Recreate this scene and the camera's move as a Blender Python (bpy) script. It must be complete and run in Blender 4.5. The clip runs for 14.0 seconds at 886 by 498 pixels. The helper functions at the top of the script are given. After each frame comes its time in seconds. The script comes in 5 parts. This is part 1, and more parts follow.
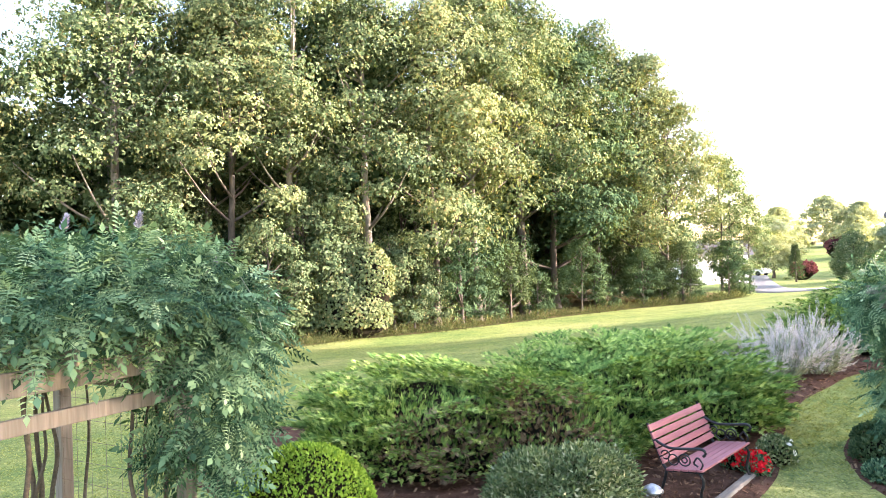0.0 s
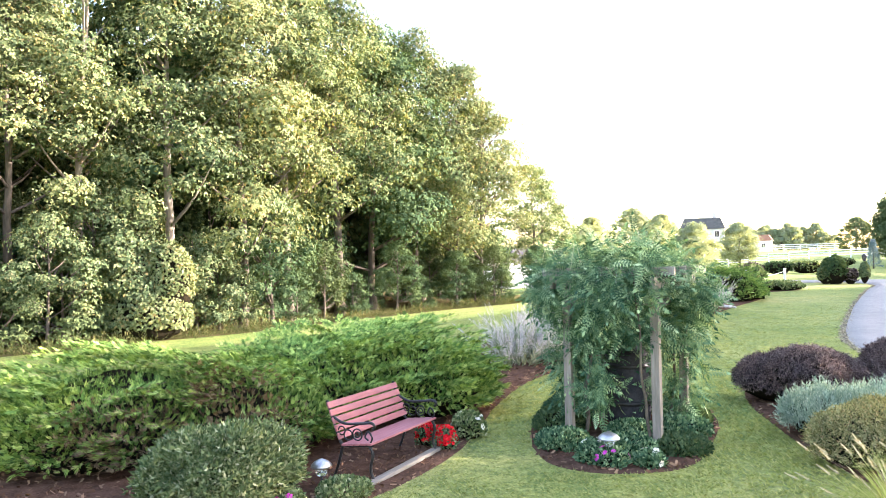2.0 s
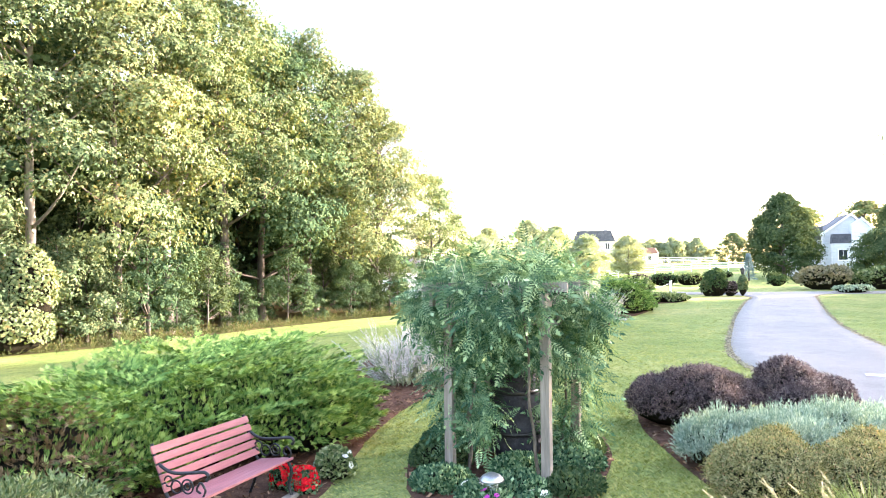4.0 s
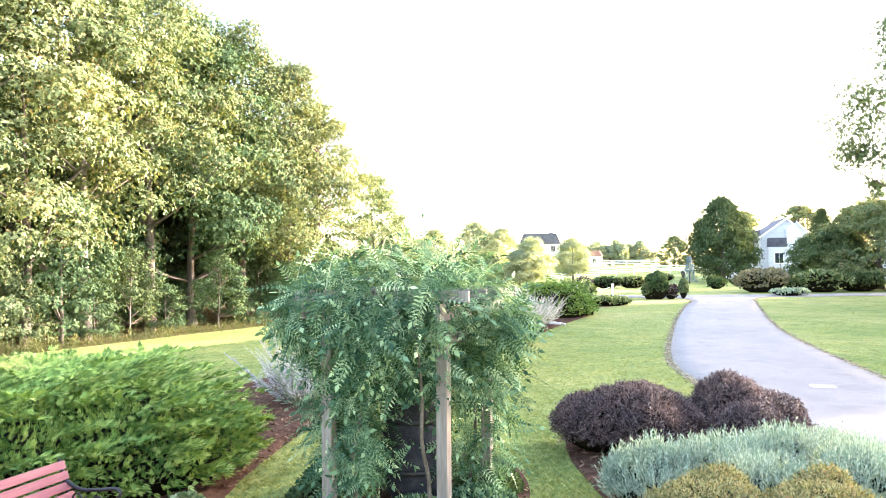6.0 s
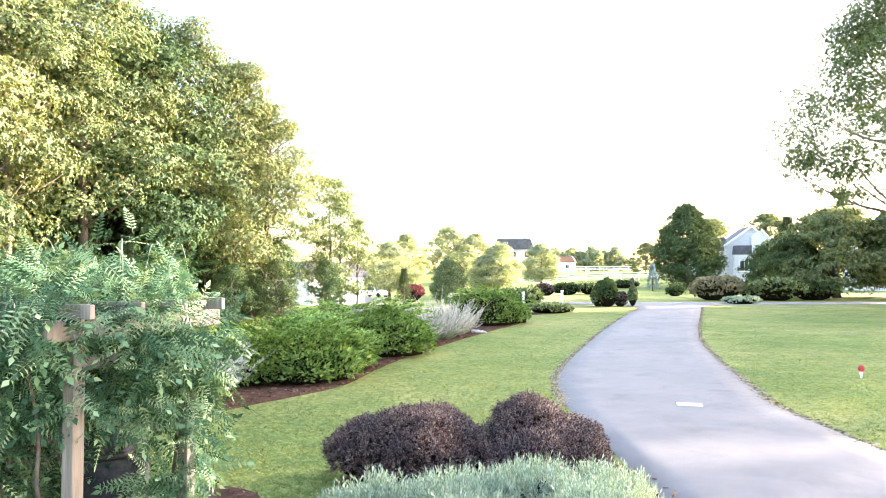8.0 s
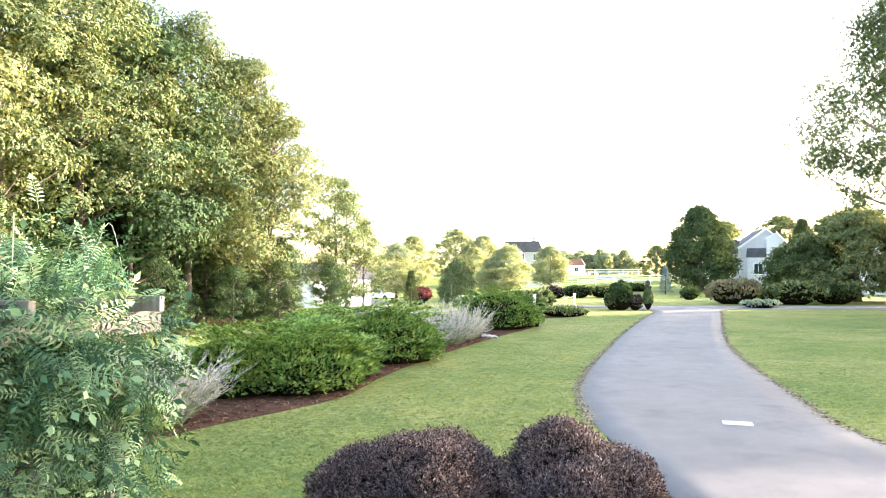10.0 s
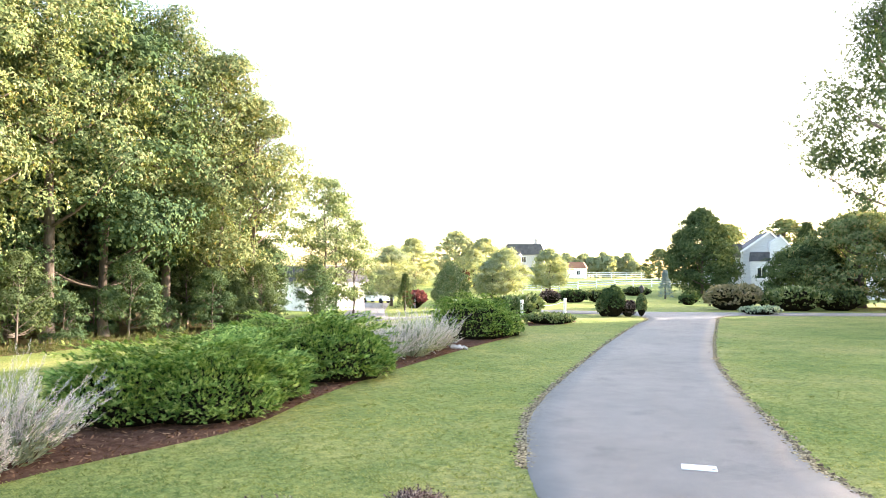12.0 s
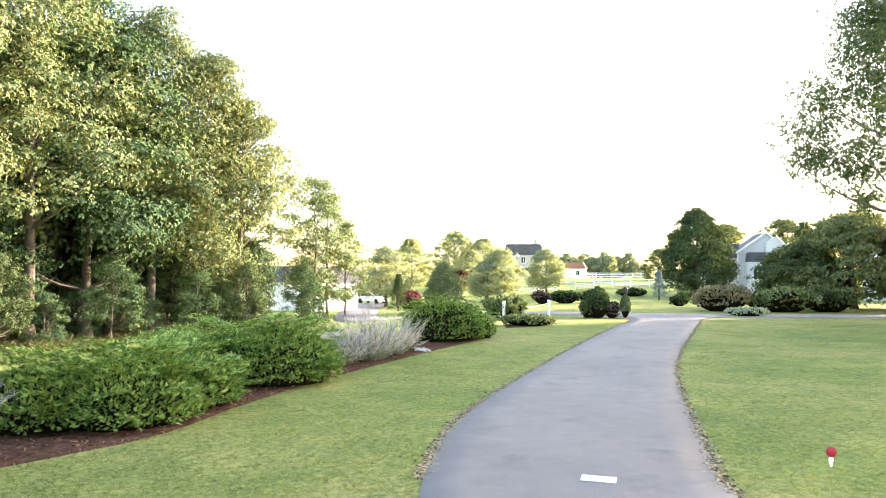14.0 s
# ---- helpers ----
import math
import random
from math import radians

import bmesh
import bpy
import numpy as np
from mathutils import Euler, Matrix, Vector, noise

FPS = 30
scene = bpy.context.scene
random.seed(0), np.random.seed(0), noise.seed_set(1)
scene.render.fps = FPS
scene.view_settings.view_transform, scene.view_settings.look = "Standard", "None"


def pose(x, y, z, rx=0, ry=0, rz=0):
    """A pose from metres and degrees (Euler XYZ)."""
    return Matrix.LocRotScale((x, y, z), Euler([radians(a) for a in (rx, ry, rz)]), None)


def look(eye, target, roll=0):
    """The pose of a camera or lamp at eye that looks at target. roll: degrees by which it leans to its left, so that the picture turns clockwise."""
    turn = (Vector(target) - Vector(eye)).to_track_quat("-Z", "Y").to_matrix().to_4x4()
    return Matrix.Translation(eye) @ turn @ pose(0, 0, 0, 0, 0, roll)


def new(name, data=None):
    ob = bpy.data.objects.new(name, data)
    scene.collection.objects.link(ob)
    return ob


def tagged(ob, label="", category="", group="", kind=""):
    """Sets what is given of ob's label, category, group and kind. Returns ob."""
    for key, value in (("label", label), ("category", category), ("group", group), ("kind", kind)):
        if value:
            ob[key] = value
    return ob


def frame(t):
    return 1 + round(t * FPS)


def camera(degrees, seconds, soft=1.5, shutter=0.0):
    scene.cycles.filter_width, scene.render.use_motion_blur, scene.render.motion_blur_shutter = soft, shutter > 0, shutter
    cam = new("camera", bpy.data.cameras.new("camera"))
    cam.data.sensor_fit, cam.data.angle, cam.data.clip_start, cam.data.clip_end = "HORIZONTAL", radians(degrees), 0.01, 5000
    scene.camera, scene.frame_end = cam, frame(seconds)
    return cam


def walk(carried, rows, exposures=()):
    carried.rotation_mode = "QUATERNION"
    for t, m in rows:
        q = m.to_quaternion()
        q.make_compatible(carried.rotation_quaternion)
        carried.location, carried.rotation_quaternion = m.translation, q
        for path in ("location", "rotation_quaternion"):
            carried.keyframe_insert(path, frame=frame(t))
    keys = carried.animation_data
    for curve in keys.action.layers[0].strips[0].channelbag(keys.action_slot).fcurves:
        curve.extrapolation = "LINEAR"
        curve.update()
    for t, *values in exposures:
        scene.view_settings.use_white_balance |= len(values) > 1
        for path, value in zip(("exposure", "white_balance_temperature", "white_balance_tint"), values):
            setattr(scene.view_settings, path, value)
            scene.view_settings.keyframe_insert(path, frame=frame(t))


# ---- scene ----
cam = camera(64.2, 14.0, 0.8)
SUN, SKY = 3.9, 0.15
METRES, EYE, TILT, LEAN, TURN = 11.4, 2.36, 0.65, 2.0, 0.0
ROWS = [
    (0.0, 0.0, 0.0, 0.0, 0.0, 0.0, -0.0),
    (0.5, 0.0351, 0.0011, -0.0072, -2.77, 0.14, -0.24),
    (1.0, 0.0711, -0.0035, -0.0135, -5.11, 0.28, -0.47),
    (1.5, 0.1069, -0.0123, -0.0179, -8.93, 0.42, -0.66),
    (2.0, 0.1349, -0.0168, -0.0217, -12.9, 0.52, -0.81),
    (2.5, 0.1566, -0.012, -0.0209, -12.69, 0.7, -1.02),
    (3.0, 0.1689, 0.0015, -0.0205, -12.47, 0.79, -1.22),
    (3.5, 0.179, 0.033, -0.0187, -17.2, 1.12, -1.37),
    (6.0, 0.2718, 0.1529, -0.0163, -25.2, 1.69, -1.62),
    (6.5, 0.3372, 0.1604, -0.0137, -25.88, 1.8, -1.65),
    (7.0, 0.4088, 0.1548, -0.0106, -26.84, 1.92, -1.73),
    (7.5, 0.463, 0.1459, -0.0086, -26.77, 2.04, -2.0),
    (8.0, 0.4791, 0.1378, -0.0065, -26.58, 2.1, -2.14),
    (10.5, 0.5659, 0.2854, -0.0124, -25.85, 2.36, -2.37),
    (11.0, 0.6117, 0.3101, -0.007, -25.74, 2.4, -2.42),
    (11.5, 0.6567, 0.3254, -0.001, -25.64, 2.43, -2.45),
    (12.0, 0.686, 0.3326, 0.0029, -25.5, 2.46, -2.55),
    (12.5, 0.7037, 0.333, 0.0074, -25.39, 2.44, -2.53),
    (13.0, 0.7253, 0.3279, 0.0119, -25.29, 2.43, -2.54),
    (13.5, 0.7539, 0.3163, 0.013, -25.19, 2.44, -2.56),
    (14.0, 0.7897, 0.3006, 0.0139, -25.1, 2.44, -2.55),
]
walk(cam, [(t, pose(0, 0, EYE, TILT, LEAN, TURN) @ pose(METRES * x, METRES * y, METRES * z, 90 + pitch, roll, yaw)) for t, x, y, z, yaw, pitch, roll in ROWS],
     [(0.0, 3.32, 6250, 26), (1.0, 3.46, 6300, 26), (2.6, 3.57, 6330, 25), (3.5, 3.76, 6350, 25), (6.2, 3.84, 6430, 25), (8.0, 3.62, 6480, 24), (10.4, 3.3, 6680, 20), (14.0, 3.17, 6780, 20)])


# ---- world and sun ----
SUN_DIR = Vector((0.96, -0.04, 0.2)).normalized()
world = bpy.data.worlds.new("sky")
scene.world = world
world.use_nodes = True
wn = world.node_tree
sky = wn.nodes.new("ShaderNodeTexSky")
sky.sky_type = "NISHITA"
sky.sun_disc = False
sky.sun_elevation = math.asin(SUN_DIR.z)
sky.sun_rotation = math.atan2(SUN_DIR.x, SUN_DIR.y)
sky.air_density, sky.dust_density, sky.ozone_density = 1.0, 1.6, 0.5
wn.nodes["Background"].inputs["Strength"].default_value = SKY
wn.links.new(sky.outputs[0], wn.nodes["Background"].inputs["Color"])
sun = new("sun", bpy.data.lights.new("sun", "SUN"))
sun.data.energy, sun.data.angle, sun.data.color = SUN, radians(1.0), (1.0, 0.92, 0.8)
sun.matrix_world = look(SUN_DIR * 100, (0, 0, 0))

# ---- materials ----
def nodes_of(name):
    m = bpy.data.materials.new(name)
    m.use_nodes = True
    nt = m.node_tree
    return m, nt, nt.nodes["Principled BSDF"], nt.nodes["Material Output"]


def ramp(nt, fac, stops):
    r = nt.nodes.new("ShaderNodeValToRGB")
    el = r.color_ramp.elements
    while len(el) < len(stops):
        el.new(0.5)
    for e, (p, c) in zip(el, stops):
        e.position, e.color = p, (*c, 1)
    nt.links.new(fac, r.inputs[0])
    return r.outputs[0]


def noise_tex(nt, scale, detail=4.0, rough=0.6, coord="Object", stretch=None):
    tc = nt.nodes.new("ShaderNodeTexCoord")
    n = nt.nodes.new("ShaderNodeTexNoise")
    n.inputs["Scale"].default_value, n.inputs["Detail"].default_value, n.inputs["Roughness"].default_value = scale, detail, rough
    src = tc.outputs[coord]
    if stretch:
        mp = nt.nodes.new("ShaderNodeMapping")
        mp.inputs["Scale"].default_value = stretch
        nt.links.new(src, mp.inputs["Vector"])
        src = mp.outputs[0]
    nt.links.new(src, n.inputs["Vector"])
    return n.outputs["Fac"]


def mix(nt, fac, a, b, mode="MIX"):
    m = nt.nodes.new("ShaderNodeMix")
    m.data_type, m.blend_type = "RGBA", mode
    for sock, val in ((m.inputs["Factor"], fac), (m.inputs["A"], a), (m.inputs["B"], b)):
        if isinstance(val, bpy.types.NodeSocket):
            nt.links.new(val, sock)
        elif isinstance(val, (int, float)):
            sock.default_value = val
        else:
            sock.default_value = (*val, 1)
    return m.outputs["Result"]


def bump(nt, bsdf, height, strength=0.4, dist=0.02):
    b = nt.nodes.new("ShaderNodeBump")
    b.inputs["Strength"].default_value, b.inputs["Distance"].default_value = strength, dist
    nt.links.new(height, b.inputs["Height"])
    nt.links.new(b.outputs[0], bsdf.inputs["Normal"])


def foliage(name, dark, mid, light, through_light=0.35, patch=0.35, rough=0.55, accent=None, gloss=0.0):
    """Leaves: each leaf its own shade, with broad patches over the plant, and light that passes through."""
    m, nt, bsdf, out = nodes_of(name)
    geo = nt.nodes.new("ShaderNodeNewGeometry")
    stops = [(0.0, dark), (0.5, mid), (1.0, light)]
    if accent:
        stops = [(0.0, dark), (0.45, mid), (0.9, light), (0.96, accent)]
    leaf = ramp(nt, geo.outputs["Random Per Island"], stops)
    n = noise_tex(nt, patch, 2.0)
    shade = ramp(nt, n, [(0.3, (0.72, 0.78, 0.8)), (0.7, (1.22, 1.12, 0.95))])
    col = mix(nt, 1.0, leaf, shade, "MULTIPLY")
    nt.links.new(col, bsdf.inputs["Base Color"])
    bsdf.inputs["Roughness"].default_value = rough
    bsdf.inputs["Specular IOR Level"].default_value = gloss
    tr = nt.nodes.new("ShaderNodeBsdfTranslucent")
    tcol = mix(nt, 1.0, col, (1.25, 1.15, 0.55), "MULTIPLY")
    nt.links.new(tcol, tr.inputs["Color"])
    ms = nt.nodes.new("ShaderNodeMixShader")
    ms.inputs[0].default_value = through_light
    nt.links.new(bsdf.outputs[0], ms.inputs[1])
    nt.links.new(tr.outputs[0], ms.inputs[2])
    nt.links.new(ms.outputs[0], out.inputs["Surface"])
    return m


def rough_mat(name, a, b, scale, rough=0.8, bump_s=0.5, bump_d=0.01, fine=None, stretch=None, metal=0.0):
    """Two-tone surface with coarse and fine variation and relief."""
    m, nt, bsdf, out = nodes_of(name)
    n1 = noise_tex(nt, scale, 5.0, 0.65, stretch=stretch)
    n2 = noise_tex(nt, fine or scale * 9, 3.0, 0.6, stretch=stretch)
    c = ramp(nt, n1, [(0.3, a), (0.7, b)])
    f = ramp(nt, n2, [(0.3, (0.75, 0.75, 0.75)), (0.7, (1.2, 1.2, 1.2))])
    nt.links.new(mix(nt, 1.0, c, f, "MULTIPLY"), bsdf.inputs["Base Color"])
    bsdf.inputs["Roughness"].default_value, bsdf.inputs["Metallic"].default_value = rough, metal
    bsdf.inputs["Specular IOR Level"].default_value = 0.0 if rough > 0.92 else 0.12 if rough > 0.78 else 0.5
    bump(nt, bsdf, n2, bump_s, bump_d)
    return m


def lawn_mat():
    m, nt, bsdf, out = nodes_of("lawn")
    broad = noise_tex(nt, 0.16, 4.0, 0.65)
    mid = noise_tex(nt, 1.1, 6.0, 0.75)
    tuft = noise_tex(nt, 9.0, 4.0, 0.75)
    fine = noise_tex(nt, 45.0, 3.0, 0.7)
    c = ramp(nt, broad, [(0.36, (0.165, 0.212, 0.075)), (0.5, (0.22, 0.248, 0.095)), (0.66, (0.29, 0.285, 0.13))])
    c2 = ramp(nt, mid, [(0.3, (0.64, 0.76, 0.68)), (0.7, (1.32, 1.2, 1.05))])
    c3 = ramp(nt, tuft, [(0.32, (0.5, 0.6, 0.52)), (0.68, (1.42, 1.36, 1.26))])
    c4 = ramp(nt, fine, [(0.25, (0.5, 0.55, 0.5)), (0.75, (1.4, 1.35, 1.3))])
    col = mix(nt, 1.0, mix(nt, 1.0, c, c2, "MULTIPLY"), mix(nt, 1.0, c3, c4, "MULTIPLY"), "MULTIPLY")
    nt.links.new(col, bsdf.inputs["Base Color"])
    bsdf.inputs["Roughness"].default_value = 0.9
    bsdf.inputs["Specular IOR Level"].default_value = 0.05
    bump(nt, bsdf, fine, 0.8, 0.03)
    return m


def asphalt_mat():
    m, nt, bsdf, out = nodes_of("asphalt")
    broad = noise_tex(nt, 0.32, 5.0, 0.6)
    fine = noise_tex(nt, 110.0, 3.0, 0.7)
    mid = noise_tex(nt, 2.2, 6.0, 0.72)
    stain = noise_tex(nt, 0.9, 6.0, 0.7)
    c = ramp(nt, broad, [(0.3, (0.15, 0.138, 0.128)), (0.7, (0.195, 0.179, 0.165))])
    c2 = ramp(nt, fine, [(0.25, (0.55, 0.55, 0.56)), (0.75, (1.4, 1.38, 1.35))])
    c3 = ramp(nt, mid, [(0.3, (0.86, 0.86, 0.87)), (0.7, (1.1, 1.1, 1.08))])
    c4 = ramp(nt, stain, [(0.3, (0.72, 0.72, 0.73)), (0.46, (1.0, 1.0, 1.0)), (0.62, (1.0, 1.0, 1.0)), (0.76, (1.12, 1.09, 1.06))])
    col = mix(nt, 1.0, mix(nt, 1.0, mix(nt, 1.0, c, c2, "MULTIPLY"), c3, "MULTIPLY"), c4, "MULTIPLY")
    nt.links.new(col, bsdf.inputs["Base Color"])
    bsdf.inputs["Roughness"].default_value = 0.78
    bump(nt, bsdf, fine, 0.6, 0.008)
    return m


M_LAWN = lawn_mat()
M_BLADE = foliage("grass_blade", (0.135, 0.19, 0.06), (0.255, 0.295, 0.1), (0.4, 0.4, 0.18), 0.35, 0.3)
M_ASPHALT = asphalt_mat()
M_MULCH = rough_mat("mulch", (0.055, 0.032, 0.022), (0.13, 0.075, 0.052), 6.0, 0.95, 0.9, 0.03, 45)
M_CHIP = foliage("bark_chip", (0.08, 0.045, 0.03), (0.16, 0.09, 0.06), (0.28, 0.18, 0.12), 0.0, 0.8, 0.9)
M_LITTER = rough_mat("leaf_litter", (0.05, 0.045, 0.02), (0.12, 0.09, 0.045), 1.5, 0.95, 0.8, 0.04, 20)
M_BARK = rough_mat("bark", (0.06, 0.05, 0.04), (0.15, 0.12, 0.095), 1.4, 0.9, 0.9, 0.03, 9, (1, 1, 0.25))
M_BARK_PALE = rough_mat("pale_bark", (0.16, 0.13, 0.10), (0.3, 0.26, 0.21), 1.6, 0.9, 0.8, 0.02, 10, (1, 1, 0.25))
M_POST = rough_mat("weathered_wood", (0.13, 0.112, 0.092), (0.26, 0.23, 0.195), 3.0, 0.85, 0.6, 0.004, 40, (1, 1, 0.08))
M_LEAF = foliage("forest_leaf", (0.04, 0.068, 0.034), (0.1, 0.142, 0.068), (0.168, 0.205, 0.11), 0.22, 0.3, accent=(0.22, 0.2, 0.1))
M_LEAF_YEL = foliage("forest_leaf_yellow", (0.07, 0.1, 0.045), (0.142, 0.18, 0.085), (0.21, 0.24, 0.125), 0.25, 0.3, accent=(0.26, 0.21, 0.1))
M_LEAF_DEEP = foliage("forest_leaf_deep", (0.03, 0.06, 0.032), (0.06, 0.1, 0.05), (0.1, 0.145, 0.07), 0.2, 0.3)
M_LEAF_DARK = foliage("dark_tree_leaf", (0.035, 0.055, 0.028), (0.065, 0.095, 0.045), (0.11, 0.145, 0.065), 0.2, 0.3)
M_NEEDLE_BLUE = foliage("blue_needle", (0.1, 0.16, 0.18), (0.17, 0.25, 0.28), (0.28, 0.36, 0.4), 0.1, 0.5)
M_PURPLE = foliage("red_tree_leaf", (0.10, 0.03, 0.045), (0.17, 0.06, 0.075), (0.26, 0.11, 0.12), 0.25, 0.5)
M_JUNIPER = foliage("juniper_spray", (0.045, 0.1, 0.028), (0.155, 0.275, 0.068), (0.33, 0.46, 0.125), 0.12, 2.2, accent=(0.44, 0.56, 0.19))
M_JUN_DRY = foliage("juniper_dry", (0.09, 0.065, 0.04), (0.18, 0.13, 0.08), (0.29, 0.22, 0.145), 0.15, 1.0)
# near-black: the deep shade inside a shrub is put into this colour
M_CORE_SHADE = rough_mat("shrub_inside_shade", (0.008, 0.008, 0.005), (0.02, 0.016, 0.01), 4.0, 0.95, 0.8, 0.05)
M_BOX = foliage("boxwood_leaf", (0.10, 0.19, 0.03), (0.19, 0.33, 0.045), (0.3, 0.46, 0.08), 0.35, 1.2)
M_GREY = foliage("grey_green_leaf", (0.05, 0.085, 0.04), (0.13, 0.18, 0.08), (0.25, 0.3, 0.155), 0.18, 1.6, accent=(0.4, 0.42, 0.28))
M_WIST = foliage("wisteria_leaf", (0.022, 0.055, 0.034), (0.07, 0.145, 0.085), (0.19, 0.3, 0.17), 0.17, 1.4, accent=(0.32, 0.44, 0.26))
M_SAGE = foliage("sage_spike", (0.34, 0.33, 0.4), (0.52, 0.5, 0.57), (0.7, 0.68, 0.73), 0.25, 1.0, 0.8)
M_SAGE_STEM = foliage("sage_stem", (0.16, 0.2, 0.15), (0.26, 0.31, 0.24), (0.4, 0.45, 0.38), 0.25, 1.0, 0.8)
M_BARB = foliage("barberry_leaf", (0.014, 0.008, 0.011), (0.065, 0.042, 0.05), (0.26, 0.2, 0.205), 0.12, 2.5, 0.4, accent=(0.36, 0.31, 0.3), gloss=0.05)
M_CAT = foliage("catmint_leaf", (0.15, 0.23, 0.19), (0.33, 0.43, 0.36), (0.56, 0.63, 0.56), 0.25, 1.6, 0.8)
M_SPIREA = foliage("spirea_leaf", (0.09, 0.1, 0.045), (0.29, 0.28, 0.13), (0.5, 0.45, 0.25), 0.3, 1.8, accent=(0.5, 0.32, 0.18))
M_REED = foliage("fountain_grass_blade", (0.18, 0.24, 0.06), (0.28, 0.34, 0.10), (0.42, 0.44, 0.18), 0.35, 1.0)
M_PLUME = foliage("grass_plume", (0.38, 0.33, 0.24), (0.52, 0.46, 0.35), (0.66, 0.6, 0.5), 0.4, 1.0, 0.9)
# leaves of far trees, with the haze of distance mixed into the colour
M_LEAF_HAZE = foliage("haze_pale_leaf", (0.2, 0.25, 0.17), (0.3, 0.35, 0.23), (0.41, 0.44, 0.3), 0.5, 0.2)
M_ROSE = foliage("rose_grey_leaf", (0.15, 0.155, 0.10), (0.26, 0.24, 0.17), (0.4, 0.34, 0.27), 0.3, 0.8)
M_WEED = foliage("tall_weed", (0.045, 0.06, 0.022), (0.085, 0.105, 0.04), (0.16, 0.15, 0.07), 0.2, 0.7)


# ---- mesh helpers ----
def S(a, b, t):
    t = np.clip((np.asarray(t, float) - a) / (b - a), 0, 1)
    return t * t * (3 - 2 * t)


def ground_z(x, y):
    """Height of the ground: level round the garden, falling to the wood's edge, rising to the far field."""
    x, y = np.asarray(x, float), np.asarray(y, float)
    u, v = (x + y) / 1.41421, (y - x) / 1.41421
    fall = -1.5 * S(5, 26, v) * (1 - S(95, 150, u))
    dip = -0.1 * np.exp(-((x - 3.2) ** 2 + (y - 6.8) ** 2) / 6.0)
    return fall + dip + 2.0 * S(85, 170, u)


def gz(x, y):
    return float(ground_z(x, y))


def raw_mesh(name, V, F):
    """Mesh from arrays: vertices (n, 3), faces (m, k)."""
    V, F = np.ascontiguousarray(V, np.float32), np.ascontiguousarray(F, np.int32)
    me = bpy.data.meshes.new(name)
    me.vertices.add(len(V))
    me.vertices.foreach_set("co", V.ravel())
    me.loops.add(F.size)
    me.loops.foreach_set("vertex_index", F.ravel())
    me.polygons.add(len(F))
    me.polygons.foreach_set("loop_start", np.arange(len(F), dtype=np.int32) * F.shape[1])
    me.update(calc_edges=True)
    return me


def bm_mesh(name, bm, smooth=False):
    me = bpy.data.meshes.new(name)
    bm.to_mesh(me)
    bm.free()
    if smooth:
        me.polygons.foreach_set("use_smooth", [True] * len(me.polygons))
    return me


def part(name, data, material, parent=None, label=""):
    """Links a mesh or bmesh as one object, under a thing or a part."""
    me = bm_mesh(name, data) if isinstance(data, bmesh.types.BMesh) else data
    me.materials.append(material)
    ob = new(name, me)
    if parent:
        ob.parent = parent
    return tagged(ob, label)


def unit(a):
    return a / np.maximum(np.linalg.norm(a, axis=-1, keepdims=True), 1e-9)


def frames(d, n):
    """Rotations whose y axis is d and whose z axis lies near n."""
    d = unit(d)
    x = unit(np.cross(d, n))
    z = np.cross(x, d)
    return np.stack([x, d, z], axis=-1)


def scatter(name, tv, tf, P, R, s):
    """One mesh of a small template set down at places P with turns R and sizes s."""
    tv, tf = np.asarray(tv, float), np.asarray(tf, int)
    s = np.asarray(s, float)
    s = s[:, None, None] if s.ndim == 1 else s[:, None, :]
    V = np.einsum("nij,nkj->nki", R, tv[None] * s) + P[:, None, :]
    F = tf[None] + (np.arange(len(P)) * len(tv))[:, None, None]
    return raw_mesh(name, V.reshape(-1, 3), F.reshape(-1, tf.shape[1]))


def joined(meshes):
    """Arrays of several (V, F) pairs, in one."""
    Vs, Fs, o = [], [], 0
    for V, F in meshes:
        Vs.append(V), Fs.append(np.asarray(F) + o)
        o += len(V)
    return np.concatenate(Vs), np.concatenate(Fs)


def tube(path, radii, sides=7):
    """Tapered tube along a path: (V, F) of quads."""
    path, radii = np.asarray(path, float), np.asarray(radii, float)
    t = unit(np.gradient(path, axis=0))
    ref = np.where(np.abs(t[:, 2:3]) > 0.9, np.array([[1.0, 0, 0]]), np.array([[0, 0, 1.0]]))
    a = unit(np.cross(t, ref))
    b = np.cross(t, a)
    ang = np.linspace(0, 2 * np.pi, sides, endpoint=False)
    V = path[:, None] + radii[:, None, None] * (np.cos(ang)[None, :, None] * a[:, None] + np.sin(ang)[None, :, None] * b[:, None])
    n = len(path)
    i, j = np.meshgrid(np.arange(n - 1), np.arange(sides), indexing="ij")
    k = (j + 1) % sides
    F = np.stack([i * sides + j, i * sides + k, (i + 1) * sides + k, (i + 1) * sides + j], -1).reshape(-1, 4)
    return V.reshape(-1, 3), F


def spline(pts, n=60):
    """Smooth curve through points."""
    p = np.asarray(pts, float)
    p = np.vstack([2 * p[0] - p[1], p, 2 * p[-1] - p[-2]])
    out = []
    for t in np.linspace(0, len(p) - 3 - 1e-6, n):
        i, f = int(t), t - int(t)
        a, b, c, d = p[i:i + 4]
        out.append(0.5 * (2 * b + (c - a) * f + (2 * a - 5 * b + 4 * c - d) * f * f + (3 * b - a - 3 * c + d) * f ** 3))
    return np.array(out)


